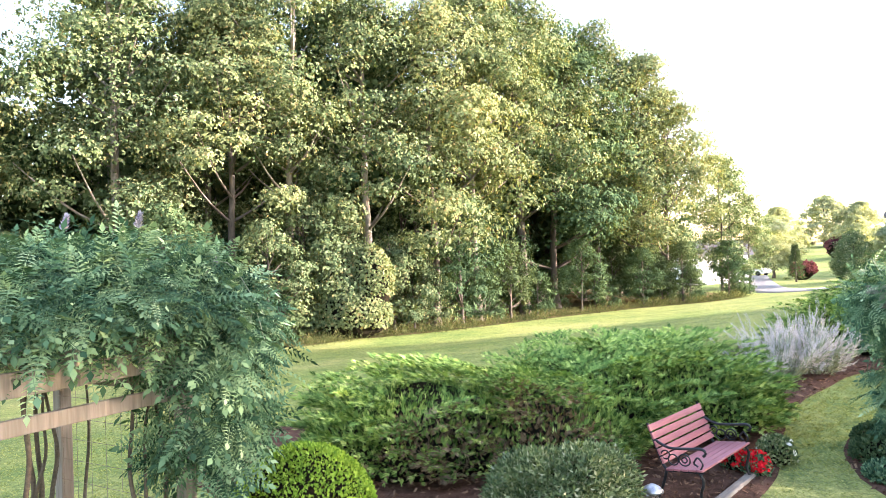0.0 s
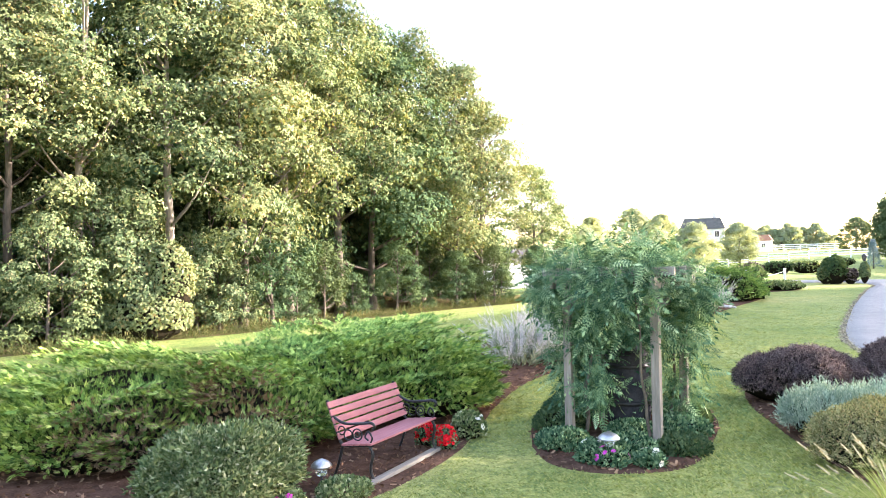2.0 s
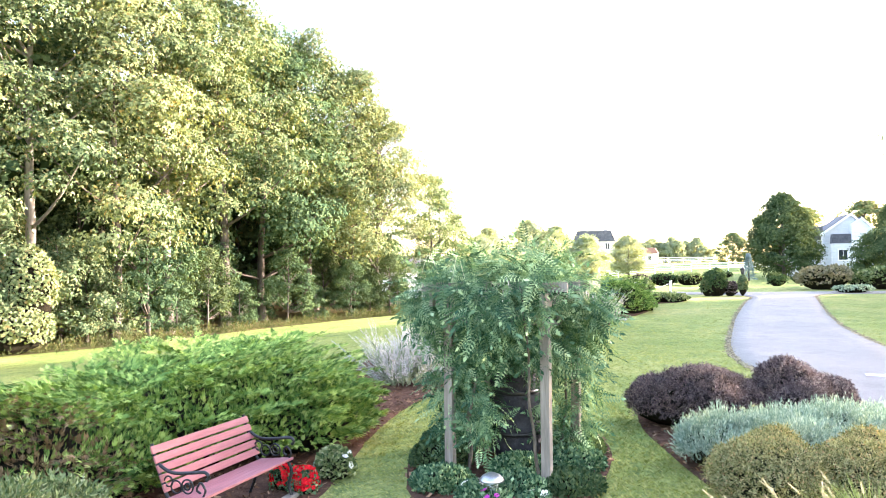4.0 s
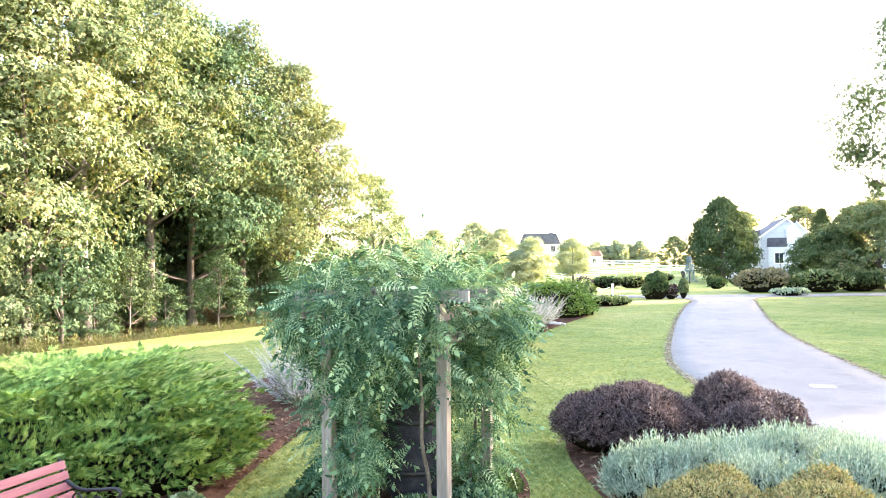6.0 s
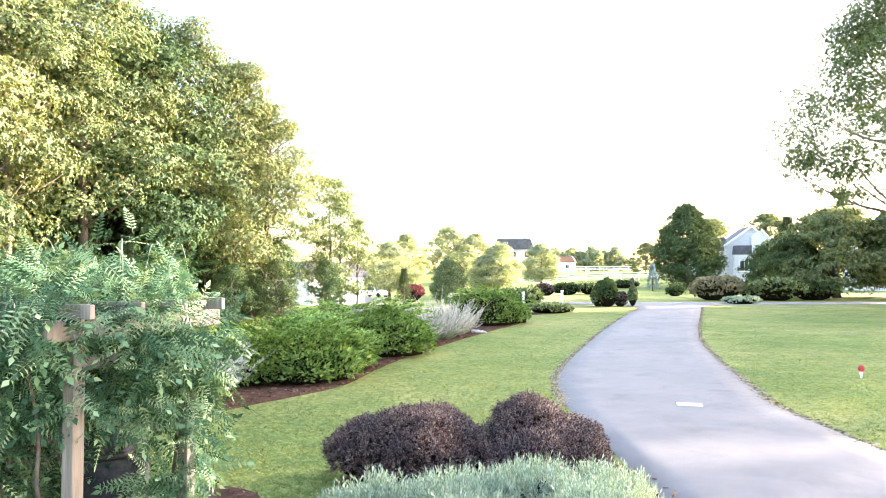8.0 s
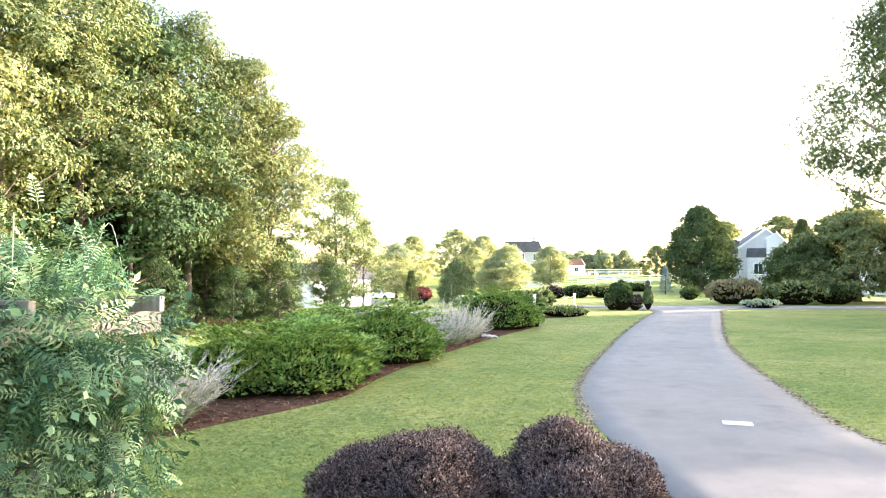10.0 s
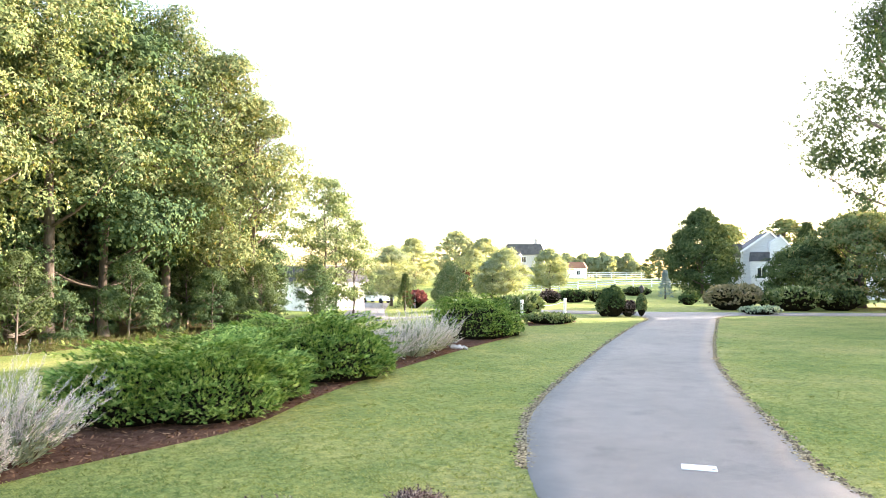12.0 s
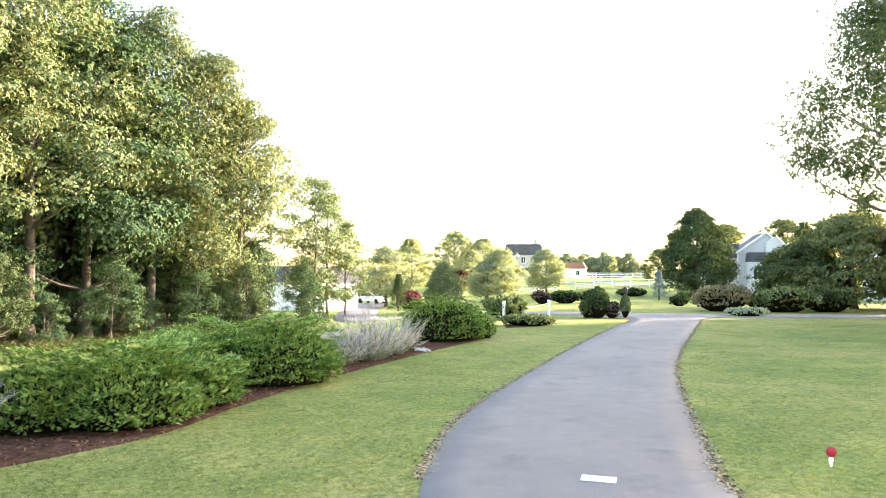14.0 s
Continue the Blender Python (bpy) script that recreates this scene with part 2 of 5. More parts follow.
def box(bm, sx, sy, sz, m=None, bevel=0.0):
    """A bevelled block set into bm."""
    r = bmesh.ops.create_cube(bm, size=1.0)
    bmesh.ops.transform(bm, matrix=(m or Matrix()) @ Matrix.Diagonal((sx, sy, sz, 1)), verts=r["verts"])
    if bevel:
        es = list({e for v in r["verts"] for e in v.link_edges})
        bmesh.ops.bevel(bm, geom=es, offset=bevel, segments=2, affect="EDGES", profile=0.5)
    return bm


def block(sx, sy, sz, m=None, bevel=0.0):
    return box(bmesh.new(), sx, sy, sz, m, bevel)


def lathe(profile, sides=16):
    """Turned shape from (radius, height) pairs."""
    bm = bmesh.new()
    rings = [[bm.verts.new((r * math.cos(2 * math.pi * k / sides), r * math.sin(2 * math.pi * k / sides), z)) for k in range(sides)] for r, z in profile]
    for a, b in zip(rings, rings[1:]):
        for k in range(sides):
            bm.faces.new((a[k], a[(k + 1) % sides], b[(k + 1) % sides], b[k]))
    bm.faces.new(rings[-1])
    bm.faces.new(rings[0][::-1])
    for f in bm.faces:
        f.smooth = True
    return bm


def thing(name, x, y, z=None, rz=0.0, label="", category="", group="", kind=""):
    """An Empty at the base of a thing."""
    ob = new(name)
    ob.empty_display_size = 0.1
    ob.matrix_basis = pose(x, y, gz(x, y) if z is None else z, 0, 0, rz)
    return tagged(ob, label, category, group, kind)


# ---- leaf templates (quads) ----
LEAF_V = [(0, 0, 0), (0.36, 0.45, 0.08), (0, 1, -0.06), (-0.36, 0.45, 0.08)]
LEAF_F = [(0, 1, 2, 3)]


def lobed_leaf():
    """Two crossed small blades on one stalk."""
    V = LEAF_V + [(0.05, 0.1, 0), (0.62, 0.5, -0.1), (0.55, 0.95, 0.05), (0.2, 0.7, 0.05)]
    return V, [(0, 1, 2, 3), (4, 5, 6, 7)]


def frond(pairs, length_w, droop=0.25):
    """Pinnate leaf: leaflets in pairs along a drooping stalk of length 1, all joined to it."""
    V, F = [(0, 0, 0), (0.012, 0, 0)], []
    stalk = (0, 1)
    for i in range(pairs):
        t = 0.2 + 0.75 * i / max(1, pairs - 1)
        z = -droop * t * t
        L = length_w * (0.75 + 0.5 * math.sin(math.pi * min(1, t + 0.1)))
        o = len(V)
        V += [(0, t, z), (0.012, t, z)]
        F.append((stalk[0], stalk[1], o + 1, o))
        stalk = (o, o + 1)
        for sgn in (-1, 1):
            p = len(V)
            dx, dy = sgn * L * 0.92, L * 0.4
            V += [(dx * 0.5, t + dy * 0.5 + 0.17 * L, z + 0.02), (dx, t + dy, z - 0.1 * L), (dx * 0.5, t + dy * 0.5 - 0.13 * L, z + 0.02)]
            F.append((o, p, p + 1, p + 2) if sgn < 0 else (o, p + 2, p + 1, p))
    o = len(V)
    V += [(0.07, 1.06, -droop * 1.05), (0, 1.2, -droop * 1.3), (-0.07, 1.06, -droop * 1.05)]
    F.append((stalk[0], o, o + 1, o + 2))
    return V, F


def spike(n, w, rise=0.5):
    """Feathery shoot: short scales in a spiral on a stem of length 1."""
    V, F = [], []
    for i in range(n):
        t, a = 0.05 + 0.85 * i / n, i * 2.4
        c, s_ = math.cos(a), math.sin(a)
        r = w * (1.15 - 0.75 * t)
        o = len(V)
        V += [(0, t, 0), (c * r * 0.6 - s_ * 0.18 * w, t + 0.10, s_ * r * 0.6 + c * 0.18 * w), (c * r, t + 0.10 + rise * w, s_ * r), (c * r * 0.6 + s_ * 0.18 * w, t + 0.07, s_ * r * 0.6 - c * 0.18 * w)]
        F.append((o, o + 1, o + 2, o + 3))
    o = len(V)
    V += [(-0.012, 0, 0), (0.012, 0, 0), (0.006, 1.0, 0), (-0.006, 1.0, 0)]
    F.append((o, o + 1, o + 2, o + 3))
    return V, F


def fan(n, w, spread=1.1):
    """Flat sprig: narrow blades that spread from one stalk, joined at its foot."""
    V, F = [(0, 0, 0)], []
    for i in range(n):
        a = (i / (n - 1) - 0.5) * 2 * spread
        L = 1.0 - 0.35 * abs(a) / spread
        s_, c = math.sin(a), math.cos(a)
        o, y0, up = len(V), 0.25 * (1 - abs(a) / spread), 0.12 * (i % 2)
        V += [(s_ * L * 0.55 + c * w, y0 + c * L * 0.55 - s_ * w, up), (s_ * L, y0 + c * L, 0.05), (s_ * L * 0.55 - c * w, y0 + c * L * 0.55 + s_ * w, up)]
        F.append((0, o, o + 1, o + 2))
    return V, F


def on_blobs(rng, blobs, n, low=-0.25):
    """Points and outward normals on the outside of a union of ellipsoids (cx, cy, cz, rx, ry, rz)."""
    B = np.asarray(blobs, float)
    area = (B[:, 3] * B[:, 4] + B[:, 3] * B[:, 5] + B[:, 4] * B[:, 5])
    k = rng.choice(len(B), size=int(n * 2.6), p=area / area.sum())
    d = unit(rng.normal(size=(len(k), 3)))
    ok = d[:, 2] > low
    k, d = k[ok], d[ok]
    P = B[k, :3] + d * B[k, 3:]
    N = unit(d / B[k, 3:])
    inside = np.zeros(len(P), bool)
    for i, b in enumerate(B):
        inside |= (k != i) & (np.sum(((P - b[:3]) / b[3:]) ** 2, axis=1) < 0.86)
    ok = ~inside & (P[:, 2] > 0.0)
    return P[ok][:n], N[ok][:n]


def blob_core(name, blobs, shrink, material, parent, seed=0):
    """Rough insides of a shrub: one closed mass for each of its lobes, its near-black colour standing in for the shade
    among twigs.
    """
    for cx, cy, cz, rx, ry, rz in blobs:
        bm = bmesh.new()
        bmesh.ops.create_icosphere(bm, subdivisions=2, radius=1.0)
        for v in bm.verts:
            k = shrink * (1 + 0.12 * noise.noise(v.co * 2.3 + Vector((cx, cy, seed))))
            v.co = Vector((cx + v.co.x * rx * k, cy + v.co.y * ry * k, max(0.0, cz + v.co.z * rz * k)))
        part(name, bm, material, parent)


# ---- trees ----
# two leaves that part from one stalk
SPRIG = ([(0.0, 0.0, 0), (0.42, 0.12, 0.08), (0.62, 0.62, -0.06), (0.14, 0.46, 0.06),
          (-0.04, 0.08, 0), (-0.02, 0.58, 0.1), (-0.4, 0.92, -0.05), (-0.5, 0.38, 0.08)], [(0, 1, 2, 3), (4, 5, 6, 7)])


def tree_meshes(seed, height, radius, base, clumps, per, leaf, lean=0.0, squash=1.0, top=1.0, trunk_r=0.2, spread=1.0, flat=0.58, sprig=True):
    """Trunk with limbs, and a crown of leaf clumps with gaps: two meshes round the origin."""
    rng = np.random.default_rng(seed)
    n = 14
    tt = np.linspace(0, 1, n)
    wob = np.cumsum(rng.normal(size=(n, 2)) * 0.05, axis=0) * height / 18
    path = np.column_stack([wob[:, 0] + lean * tt * height, wob[:, 1], tt * height * 0.93])
    parts = [tube(path, trunk_r * (1.25 - tt) ** 0.9 * np.where(tt < 0.05, 1.35, 1.0), 9)]
    C = []
    for i in range(clumps):
        h = base + (height - base) * (0.03 + 0.97 * rng.random() ** 0.85)
        q = (h - base) / (height - base)
        prof = (math.sin(math.pi * (0.16 + 0.80 * q)) ** 0.75) * (1 - 0.35 * q * top)
        a = rng.random() * 2 * math.pi
        r = radius * prof * (0.45 + 0.55 * rng.random() ** 0.6)
        at = path[min(n - 1, int(q * 0.9 * n))]
        C.append((at[0] + r * math.cos(a), at[1] + r * math.sin(a) * squash, h, r, a))
    for cx, cy, h, r, a in C[::max(1, clumps // 16)]:
        i0 = int(np.clip((h - 0.28 * r - 1.0) / (height * 0.93) * (n - 1), 2, n - 2))
        s = path[i0]
        mid = (s + np.array([cx, cy, h])) / 2 + np.array([0, 0, -0.08 * r])
        parts.append(tube(spline([s, mid, (cx, cy, h)], 6), np.linspace(trunk_r * 0.38, 0.025, 6), 5))
    tv, tf = joined(parts)
    trunk = raw_mesh("trunk", tv, tf)
    Ps, Ns = [], []
    for cx, cy, h, r, a in C:
        m = int(per * (0.6 + 0.8 * rng.random()))
        d = unit(rng.normal(size=(m, 3)))
        d[:, 2] = np.abs(d[:, 2]) * np.where(rng.random(m) < 0.75, 1, -1)
        cr = radius * (0.17 + 0.14 * rng.random()) * spread
        ps = d * np.array([cr, cr, cr * flat]) * (0.5 + 0.8 * rng.random((m, 1)))
        Ps.append(ps + np.array([cx, cy, h]))
        out = np.array([math.cos(a), math.sin(a), 0.0])
        Ns.append(unit(d + 0.5 * out + np.array([0, 0, 0.45]) + 0.42 * rng.normal(size=(m, 3))))
    P, N = np.concatenate(Ps), np.concatenate(Ns)
    D = unit(np.cross(N, rng.normal(size=P.shape)) + np.array([0, 0, -0.45]))
    V, F = SPRIG if sprig else ([(0, 0, 0), (0.5, 0.42, 0.1), (0.0, 1.05, -0.08), (-0.5, 0.42, 0.1)], [(0, 1, 2, 3)])
    crown = scatter("crown", V, F, P, frames(D, N), 1.12 * leaf * (0.65 + 0.7 * rng.random(len(P))))
    return trunk, crown


def tree(name, x, y, meshes, bark, leafm, label, category="tree", group="", rz=0.0, scale=1.0, sz=None, z=None):
    ob = thing(name, x, y, z, rz, label, category, group)
    ob.matrix_basis = ob.matrix_basis @ Matrix.Diagonal((scale, scale, sz or scale, 1))
    trunk, crown = meshes
    for nm, me, mt in (("trunk", trunk, bark), ("crown", crown, leafm)):
        if not me.materials:
            me.materials.append(mt)
        o = new(nm, me)
        o.parent = ob
        o.material_slots[0].link = "OBJECT"
        o.material_slots[0].material = mt
    return ob


# ---- shrubs ----
def lumpy(blobs, n, seed, r=0.14, low=0.0):
    """The same lobes with n small bumps set into their outside."""
    rng = np.random.default_rng(seed)
    P, N = on_blobs(rng, blobs, n, low)
    q = r * (0.7 + 0.7 * rng.random(len(P)))
    return list(blobs) + [(*(p - m * k * 0.62), k, k, k * 0.9) for p, m, k in zip(P, N, q)]


def shrub(name, x, y, blobs, n, template, size, leafm, label, category="shrub", group="", out=0.8, up=0.4, jitter=0.5, seed=1, core=0.86, rz=0.0, low=-0.25, flat=False):
    """A mound of leaves or shoots on the outside of blobs, over an inside coloured near-black as shade."""
    rng = np.random.default_rng(seed)
    ob = thing(name, x, y, None, rz, label, category, group)
    P, N = on_blobs(rng, blobs, n, low)
    P = P - N * rng.random((len(P), 1)) * size * 0.9 + N * size * 0.1
    if flat:
        D = unit(np.cross(N, rng.normal(size=P.shape)) + 0.25 * N)
        R = frames(D, unit(N + jitter * rng.normal(size=P.shape)))
    else:
        D = unit(out * N + np.array([0, 0, up]) + jitter * rng.normal(size=P.shape))
        R = frames(D, unit(N + 0.6 * rng.normal(size=P.shape)))
    V, F = template
    part("foliage", scatter("foliage", V, F, P, R, size * (0.7 + 0.6 * rng.random(len(P)))), leafm, ob)
    blob_core("shaded_core", [b for b in blobs if min(b[3:]) > 0.1][:12], core, M_CORE_SHADE, ob, seed)
    return ob


def juniper(name, x, y, blobs, plates, sprays, label, group, seed, dry=(), clear=(99, 99, 0)):
    """Spreading juniper: flat branch ends in tiers that rise outwards, over a dense lower skirt of short sprays."""
    rng = np.random.default_rng(seed)
    ob = thing(name, x, y, None, 0, label, "juniper", group)
    cen = np.array([np.mean([b[0] for b in blobs]), np.mean([b[1] for b in blobs]), 0.1])
    P, N = on_blobs(rng, blobs, plates, -0.2)
    flat = np.array([1.0, 1.0, 0.0])
    ax = unit(unit((P - cen) * flat) * 0.8 + 0.7 * N * flat + 0.45 * rng.normal(size=P.shape) * flat)
    sd = np.cross(np.array([0, 0, 1.0]), ax)
    top = np.clip(N[:, 2], 0, 1)[:, None]
    L = (0.2 + 0.24 * rng.random((len(P), 1))) * (0.45 + 0.85 * top)
    W = L * (0.42 + 0.2 * rng.random((len(P), 1)))
    rise = 0.12 + 0.3 * rng.random((len(P), 1)) * top
    C = P - N * 0.05 + np.array([0, 0, 0.16]) * top * rng.random((len(P), 1))
    k = rng.integers(0, len(P), sprays)
    q, a = np.sqrt(rng.random((sprays, 1))), rng.random((sprays, 1)) * 6.283
    u, v = q * np.cos(a), q * np.sin(a)
    up = np.array([0, 0, 1.0])
    Q = C[k] + ax[k] * u * L[k] + sd[k] * v * W[k] + up * (rise[k] * u * L[k] + 0.3 * W[k] * (1 - q * q) - 0.03 * rng.random((sprays, 1)))
    D = ax[k] * 0.8 + sd[k] * v * 0.8 + up * (0.12 + 0.2 * top[k]) + 0.26 * rng.normal(size=Q.shape)
    Nk = up + 0.5 * N[k]
    P2, N2 = on_blobs(rng, blobs, sprays * 75 // 100, -0.6)
    P2 = P2 - N2 * (0.02 + 0.14 * np.clip(N2[:, 2:3], 0, 1) + 0.08 * rng.random((len(P2), 1)))
    Q = np.vstack([Q, P2])
    D = unit(np.vstack([D, 0.8 * N2 + up * 0.25 + 0.4 * rng.normal(size=P2.shape)]))
    Nk = np.vstack([Nk, 0.7 * N2 + up * 0.7])
    ok = (Q[:, 2] > 0.1 + 0.08 * rng.random(len(Q))) & (np.hypot(Q[:, 0] - clear[0], Q[:, 1] - clear[1]) > clear[2])
    Q, D, Nk = Q[ok], D[ok], Nk[ok]
    V, F = fan(5, 0.075, 0.6)
    R = frames(D, unit(Nk) + 0.22 * rng.normal(size=Q.shape))
    s = 0.05 + 0.042 * rng.random(len(Q))
    isdry = np.zeros(len(Q), bool)
    for bx, by, bz, br in dry:
        isdry |= (np.linalg.norm(Q - np.array([bx, by, bz]), axis=1) + 0.15 * rng.normal(size=len(Q)) < br) & (rng.random(len(Q)) < 0.55)
    part("foliage", scatter("foliage", V, F, Q[~isdry], R[~isdry], s[~isdry]), M_JUNIPER, ob)
    if isdry.any():
        part("dry_foliage", scatter("dry_foliage", V, F, Q[isdry], R[isdry], s[isdry]), M_JUN_DRY, ob, "dry brown juniper twigs")
    # near-black core, so gaps between the tiers and under the skirt read as shade
    blob_core("shaded_core", blobs, 0.83, M_CORE_SHADE, ob, seed)
    return ob


def strip(name, left, right, material, lift, cols=8, label="", kind="structure", name_tag=""):
    """A sheet between two edge curves, laid on the ground with a slight thickness."""
    n = len(left)
    f = np.concatenate([[0.0], np.linspace(0.006, 0.994, cols - 2), [1.0]])
    XY = left[:, None, :2] * (1 - f)[None, :, None] + right[:, None, :2] * f[None, :, None]
    Z = ground_z(XY[..., 0], XY[..., 1]) + lift
    Z[:, 0] -= lift + 0.03
    Z[:, -1] -= lift + 0.03
    V = np.concatenate([XY, Z[..., None]], -1).reshape(-1, 3)
    i, j = np.meshgrid(np.arange(n - 1), np.arange(cols - 1), indexing="ij")
    F = np.stack([i * cols + j, i * cols + j + 1, (i + 1) * cols + j + 1, (i + 1) * cols + j], -1).reshape(-1, 4)
    ob = part(name, raw_mesh(name, V, F), material)
    return tagged(ob, label, name_tag or name, "", kind)


def patch(name, outline, material, lift, label, category, n=90, mound=0.0):
    """A closed bed: rings from the outline to its middle."""
    o = spline(list(outline) + [outline[0]], n + 1)[:-1]
    c = o.mean(axis=0)
    V, F = [], []
    rings = (1.0, 0.985, 0.93, 0.8, 0.6, 0.35, 0.1)
    for k, r in enumerate(rings):
        for q in o:
            p = c + (q - c) * r
            zz = gz(*p) + (-0.03 if k == 0 else lift + mound * (1 - r))
            V.append((p[0], p[1], zz))
    m = len(o)
    for k in range(len(rings) - 1):
        for j in range(m):
            F.append((k * m + j, k * m + (j + 1) % m, (k + 1) * m + (j + 1) % m, (k + 1) * m + j))
    return tagged(part(name, raw_mesh(name, np.array(V), np.array(F)), material), label, category, "", "structure")


# ---- ground ----
def make_ground():
    g = np.concatenate([-np.geomspace(3000, 62, 26), np.linspace(-60, 200, 174), np.geomspace(204, 3000, 26)])
    X, Y = np.meshgrid(g, g, indexing="ij")
    Z = ground_z(X, Y)
    n = len(g)
    i, j = np.meshgrid(np.arange(n - 1), np.arange(n - 1), indexing="ij")
    F = np.stack([i * n + j, (i + 1) * n + j, (i + 1) * n + j + 1, i * n + j + 1], -1).reshape(-1, 4)
    me = raw_mesh("ground", np.stack([X, Y, Z], -1).reshape(-1, 3), F)
    me.polygons.foreach_set("use_smooth", [True] * len(me.polygons))
    tagged(part("ground", me, M_LAWN), "mown green lawn with dry yellow patches", "lawn", "", "structure")


make_ground()
DRIVE_L = spline([(4.0, -8.0), (7.4, 0.5), (9.6, 5.2), (11.87, 10.05), (12.65, 11.4), (13.57, 12.8), (14.9, 14.4), (16.5, 16.1), (18.4, 18.05), (21.4, 21.1), (25.5, 25.1), (29.8, 29.2), (33.2, 32.3), (34.9, 35.0), (35.6, 37.6)], 130)
DRIVE_R = spline([(8.0, -8.6), (11.0, -1.0), (12.9, 4.6), (14.84, 8.79), (16.2, 10.56), (18.89, 13.79), (21.87, 17.1), (26.49, 21.6), (34.51, 29.01), (37.86, 32.04), (40.2, 33.2), (43.0, 33.6)], 130)
dn = unit(DRIVE_R - DRIVE_L)
DRIVE_L, DRIVE_R = DRIVE_L - dn * 0.03, DRIVE_R + dn * 0.03
strip("road_drive", DRIVE_L, DRIVE_R, M_ASPHALT, 0.02, 10, "grey weathered asphalt driveway that curves across the lawn", name_tag="driveway")
STREET = spline([(130, 8), (90, 18), (62, 27.5), (50.5, 31.6), (42, 34.8), (34, 39.5), (28, 47), (27, 57), (31, 70), (40, 92)], 90)
sn = unit(np.column_stack([-np.gradient(STREET[:, 1]), np.gradient(STREET[:, 0])]))
strip("road_street", STREET + sn * 1.9, STREET - sn * 1.9, M_ASPHALT, 0.015, 6, "narrow grey asphalt street beyond the lawn", name_tag="street")

# mulched beds
BED_F = spline([(-3.2, 8.3), (-1.6, 6.4), (0.5, 5.3), (1.7, 5.75), (2.5, 6.3), (3.35, 7.3), (3.8, 8.1), (4.5, 9.4), (5.3, 10.6), (6.2, 11.55), (7.2, 12.55), (8.6, 13.35), (9.7, 14.1), (11.0, 15.8), (12.2, 17.2), (13.5, 18.6), (15.5, 20.6), (17.8, 22.8), (20.9, 25.6), (22.4, 27.3)], 170)
BED_B = spline([(-3.4, 8.6), (-3.0, 10.5), (-1.5, 11.6), (1.5, 12.6), (4.0, 13.6), (7.0, 17.0), (10.0, 20.0), (14.0, 23.8), (18.5, 27.6), (21.3, 28.6), (22.4, 27.8)], 170)
strip("bed_bench", BED_F, BED_B, M_MULCH, 0.015, 12, "brown bark mulch bed under the shrubs", name_tag="mulch bed")
patch("bed_arbor", [(4.2, 7.3), (4.15, 6.65), (4.42, 6.22), (5.0, 5.98), (5.5, 6.1), (6.1, 6.7), (6.75, 7.6), (6.9, 8.5), (6.2, 9.1), (5.3, 9.0), (4.6, 8.3)], M_MULCH, 0.014, "round mulched bed under the arbor", "mulch bed", 60, 0.03)
patch("bed_barberry", [(6.5, 5.0), (6.75, 6.0), (7.2, 7.2), (7.7, 8.35), (8.5, 9.3), (9.6, 9.1), (10.5, 8.2), (10.6, 7.0), (9.8, 5.4), (8.6, 3.2), (7.2, 1.2), (5.4, 1.0), (5.2, 3.0)], M_MULCH, 0.012, "mulched bed beside the driveway", "mulch bed", 70)
patch("bed_far", [(24.6, 30.2), (26.5, 30.6), (28.6, 32.2), (28.0, 33.2), (25.8, 32.2)], M_MULCH, 0.012, "small mulched bed at the lawn's end", "mulch bed", 40)
WOOD_EDGE = spline([(-40, 20), (-20, 27), (-11, 30.5), (-6.6, 32.4), (-4.6, 34.2), (-0.8, 36.2), (2.5, 38.8), (7.5, 42.8), (13.5, 46.6), (18.0, 47.5), (21.5, 51), (23, 60)], 70)
wn2 = WOOD_EDGE + np.array([-14.0, 26.0])
strip("forest_floor", WOOD_EDGE, wn2, M_LITTER, 0.03, 8, "dark leaf litter on the woodland floor", name_tag="forest floor")


# ---- woodland ----
T_A = tree_meshes(11, 19.0, 5.6, 5.5, 108, 190, 0.172, trunk_r=0.24)
T_B = tree_meshes(12, 17.0, 5.0, 4.0, 102, 190, 0.172, trunk_r=0.2, top=0.7)
T_C = tree_meshes(13, 20.0, 4.6, 8.5, 95, 210, 0.165, lean=0.02, trunk_r=0.22, top=0.4)
T_D = tree_meshes(14, 14.0, 4.4, 2.5, 95, 190, 0.165, trunk_r=0.16, top=1.0)
T_E = tree_meshes(15, 8.0, 3.3, 0.6, 74, 84, 0.172, trunk_r=0.1)
T_F = tree_meshes(16, 5.0, 2.6, 0.2, 62, 76, 0.155, trunk_r=0.07)
# trees deeper in the wood and out of the walk's sight, with coarser leaves
D_TALL = tree_meshes(17, 18.5, 5.4, 5.0, 80, 60, 0.34, trunk_r=0.22, top=0.7, sprig=False)
D_MID = tree_meshes(18, 14.0, 4.4, 2.5, 70, 60, 0.34, trunk_r=0.16, sprig=False)
D_LOW = tree_meshes(19, 8.0, 3.3, 0.6, 50, 50, 0.32, trunk_r=0.1, sprig=False)
rngw = np.random.default_rng(5)
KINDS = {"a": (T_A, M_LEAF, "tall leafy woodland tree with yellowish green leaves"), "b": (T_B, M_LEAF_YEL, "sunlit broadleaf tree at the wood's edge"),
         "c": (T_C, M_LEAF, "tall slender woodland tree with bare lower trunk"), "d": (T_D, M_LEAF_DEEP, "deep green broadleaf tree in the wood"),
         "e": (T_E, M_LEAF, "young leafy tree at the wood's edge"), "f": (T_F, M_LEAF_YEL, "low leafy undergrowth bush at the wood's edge")}
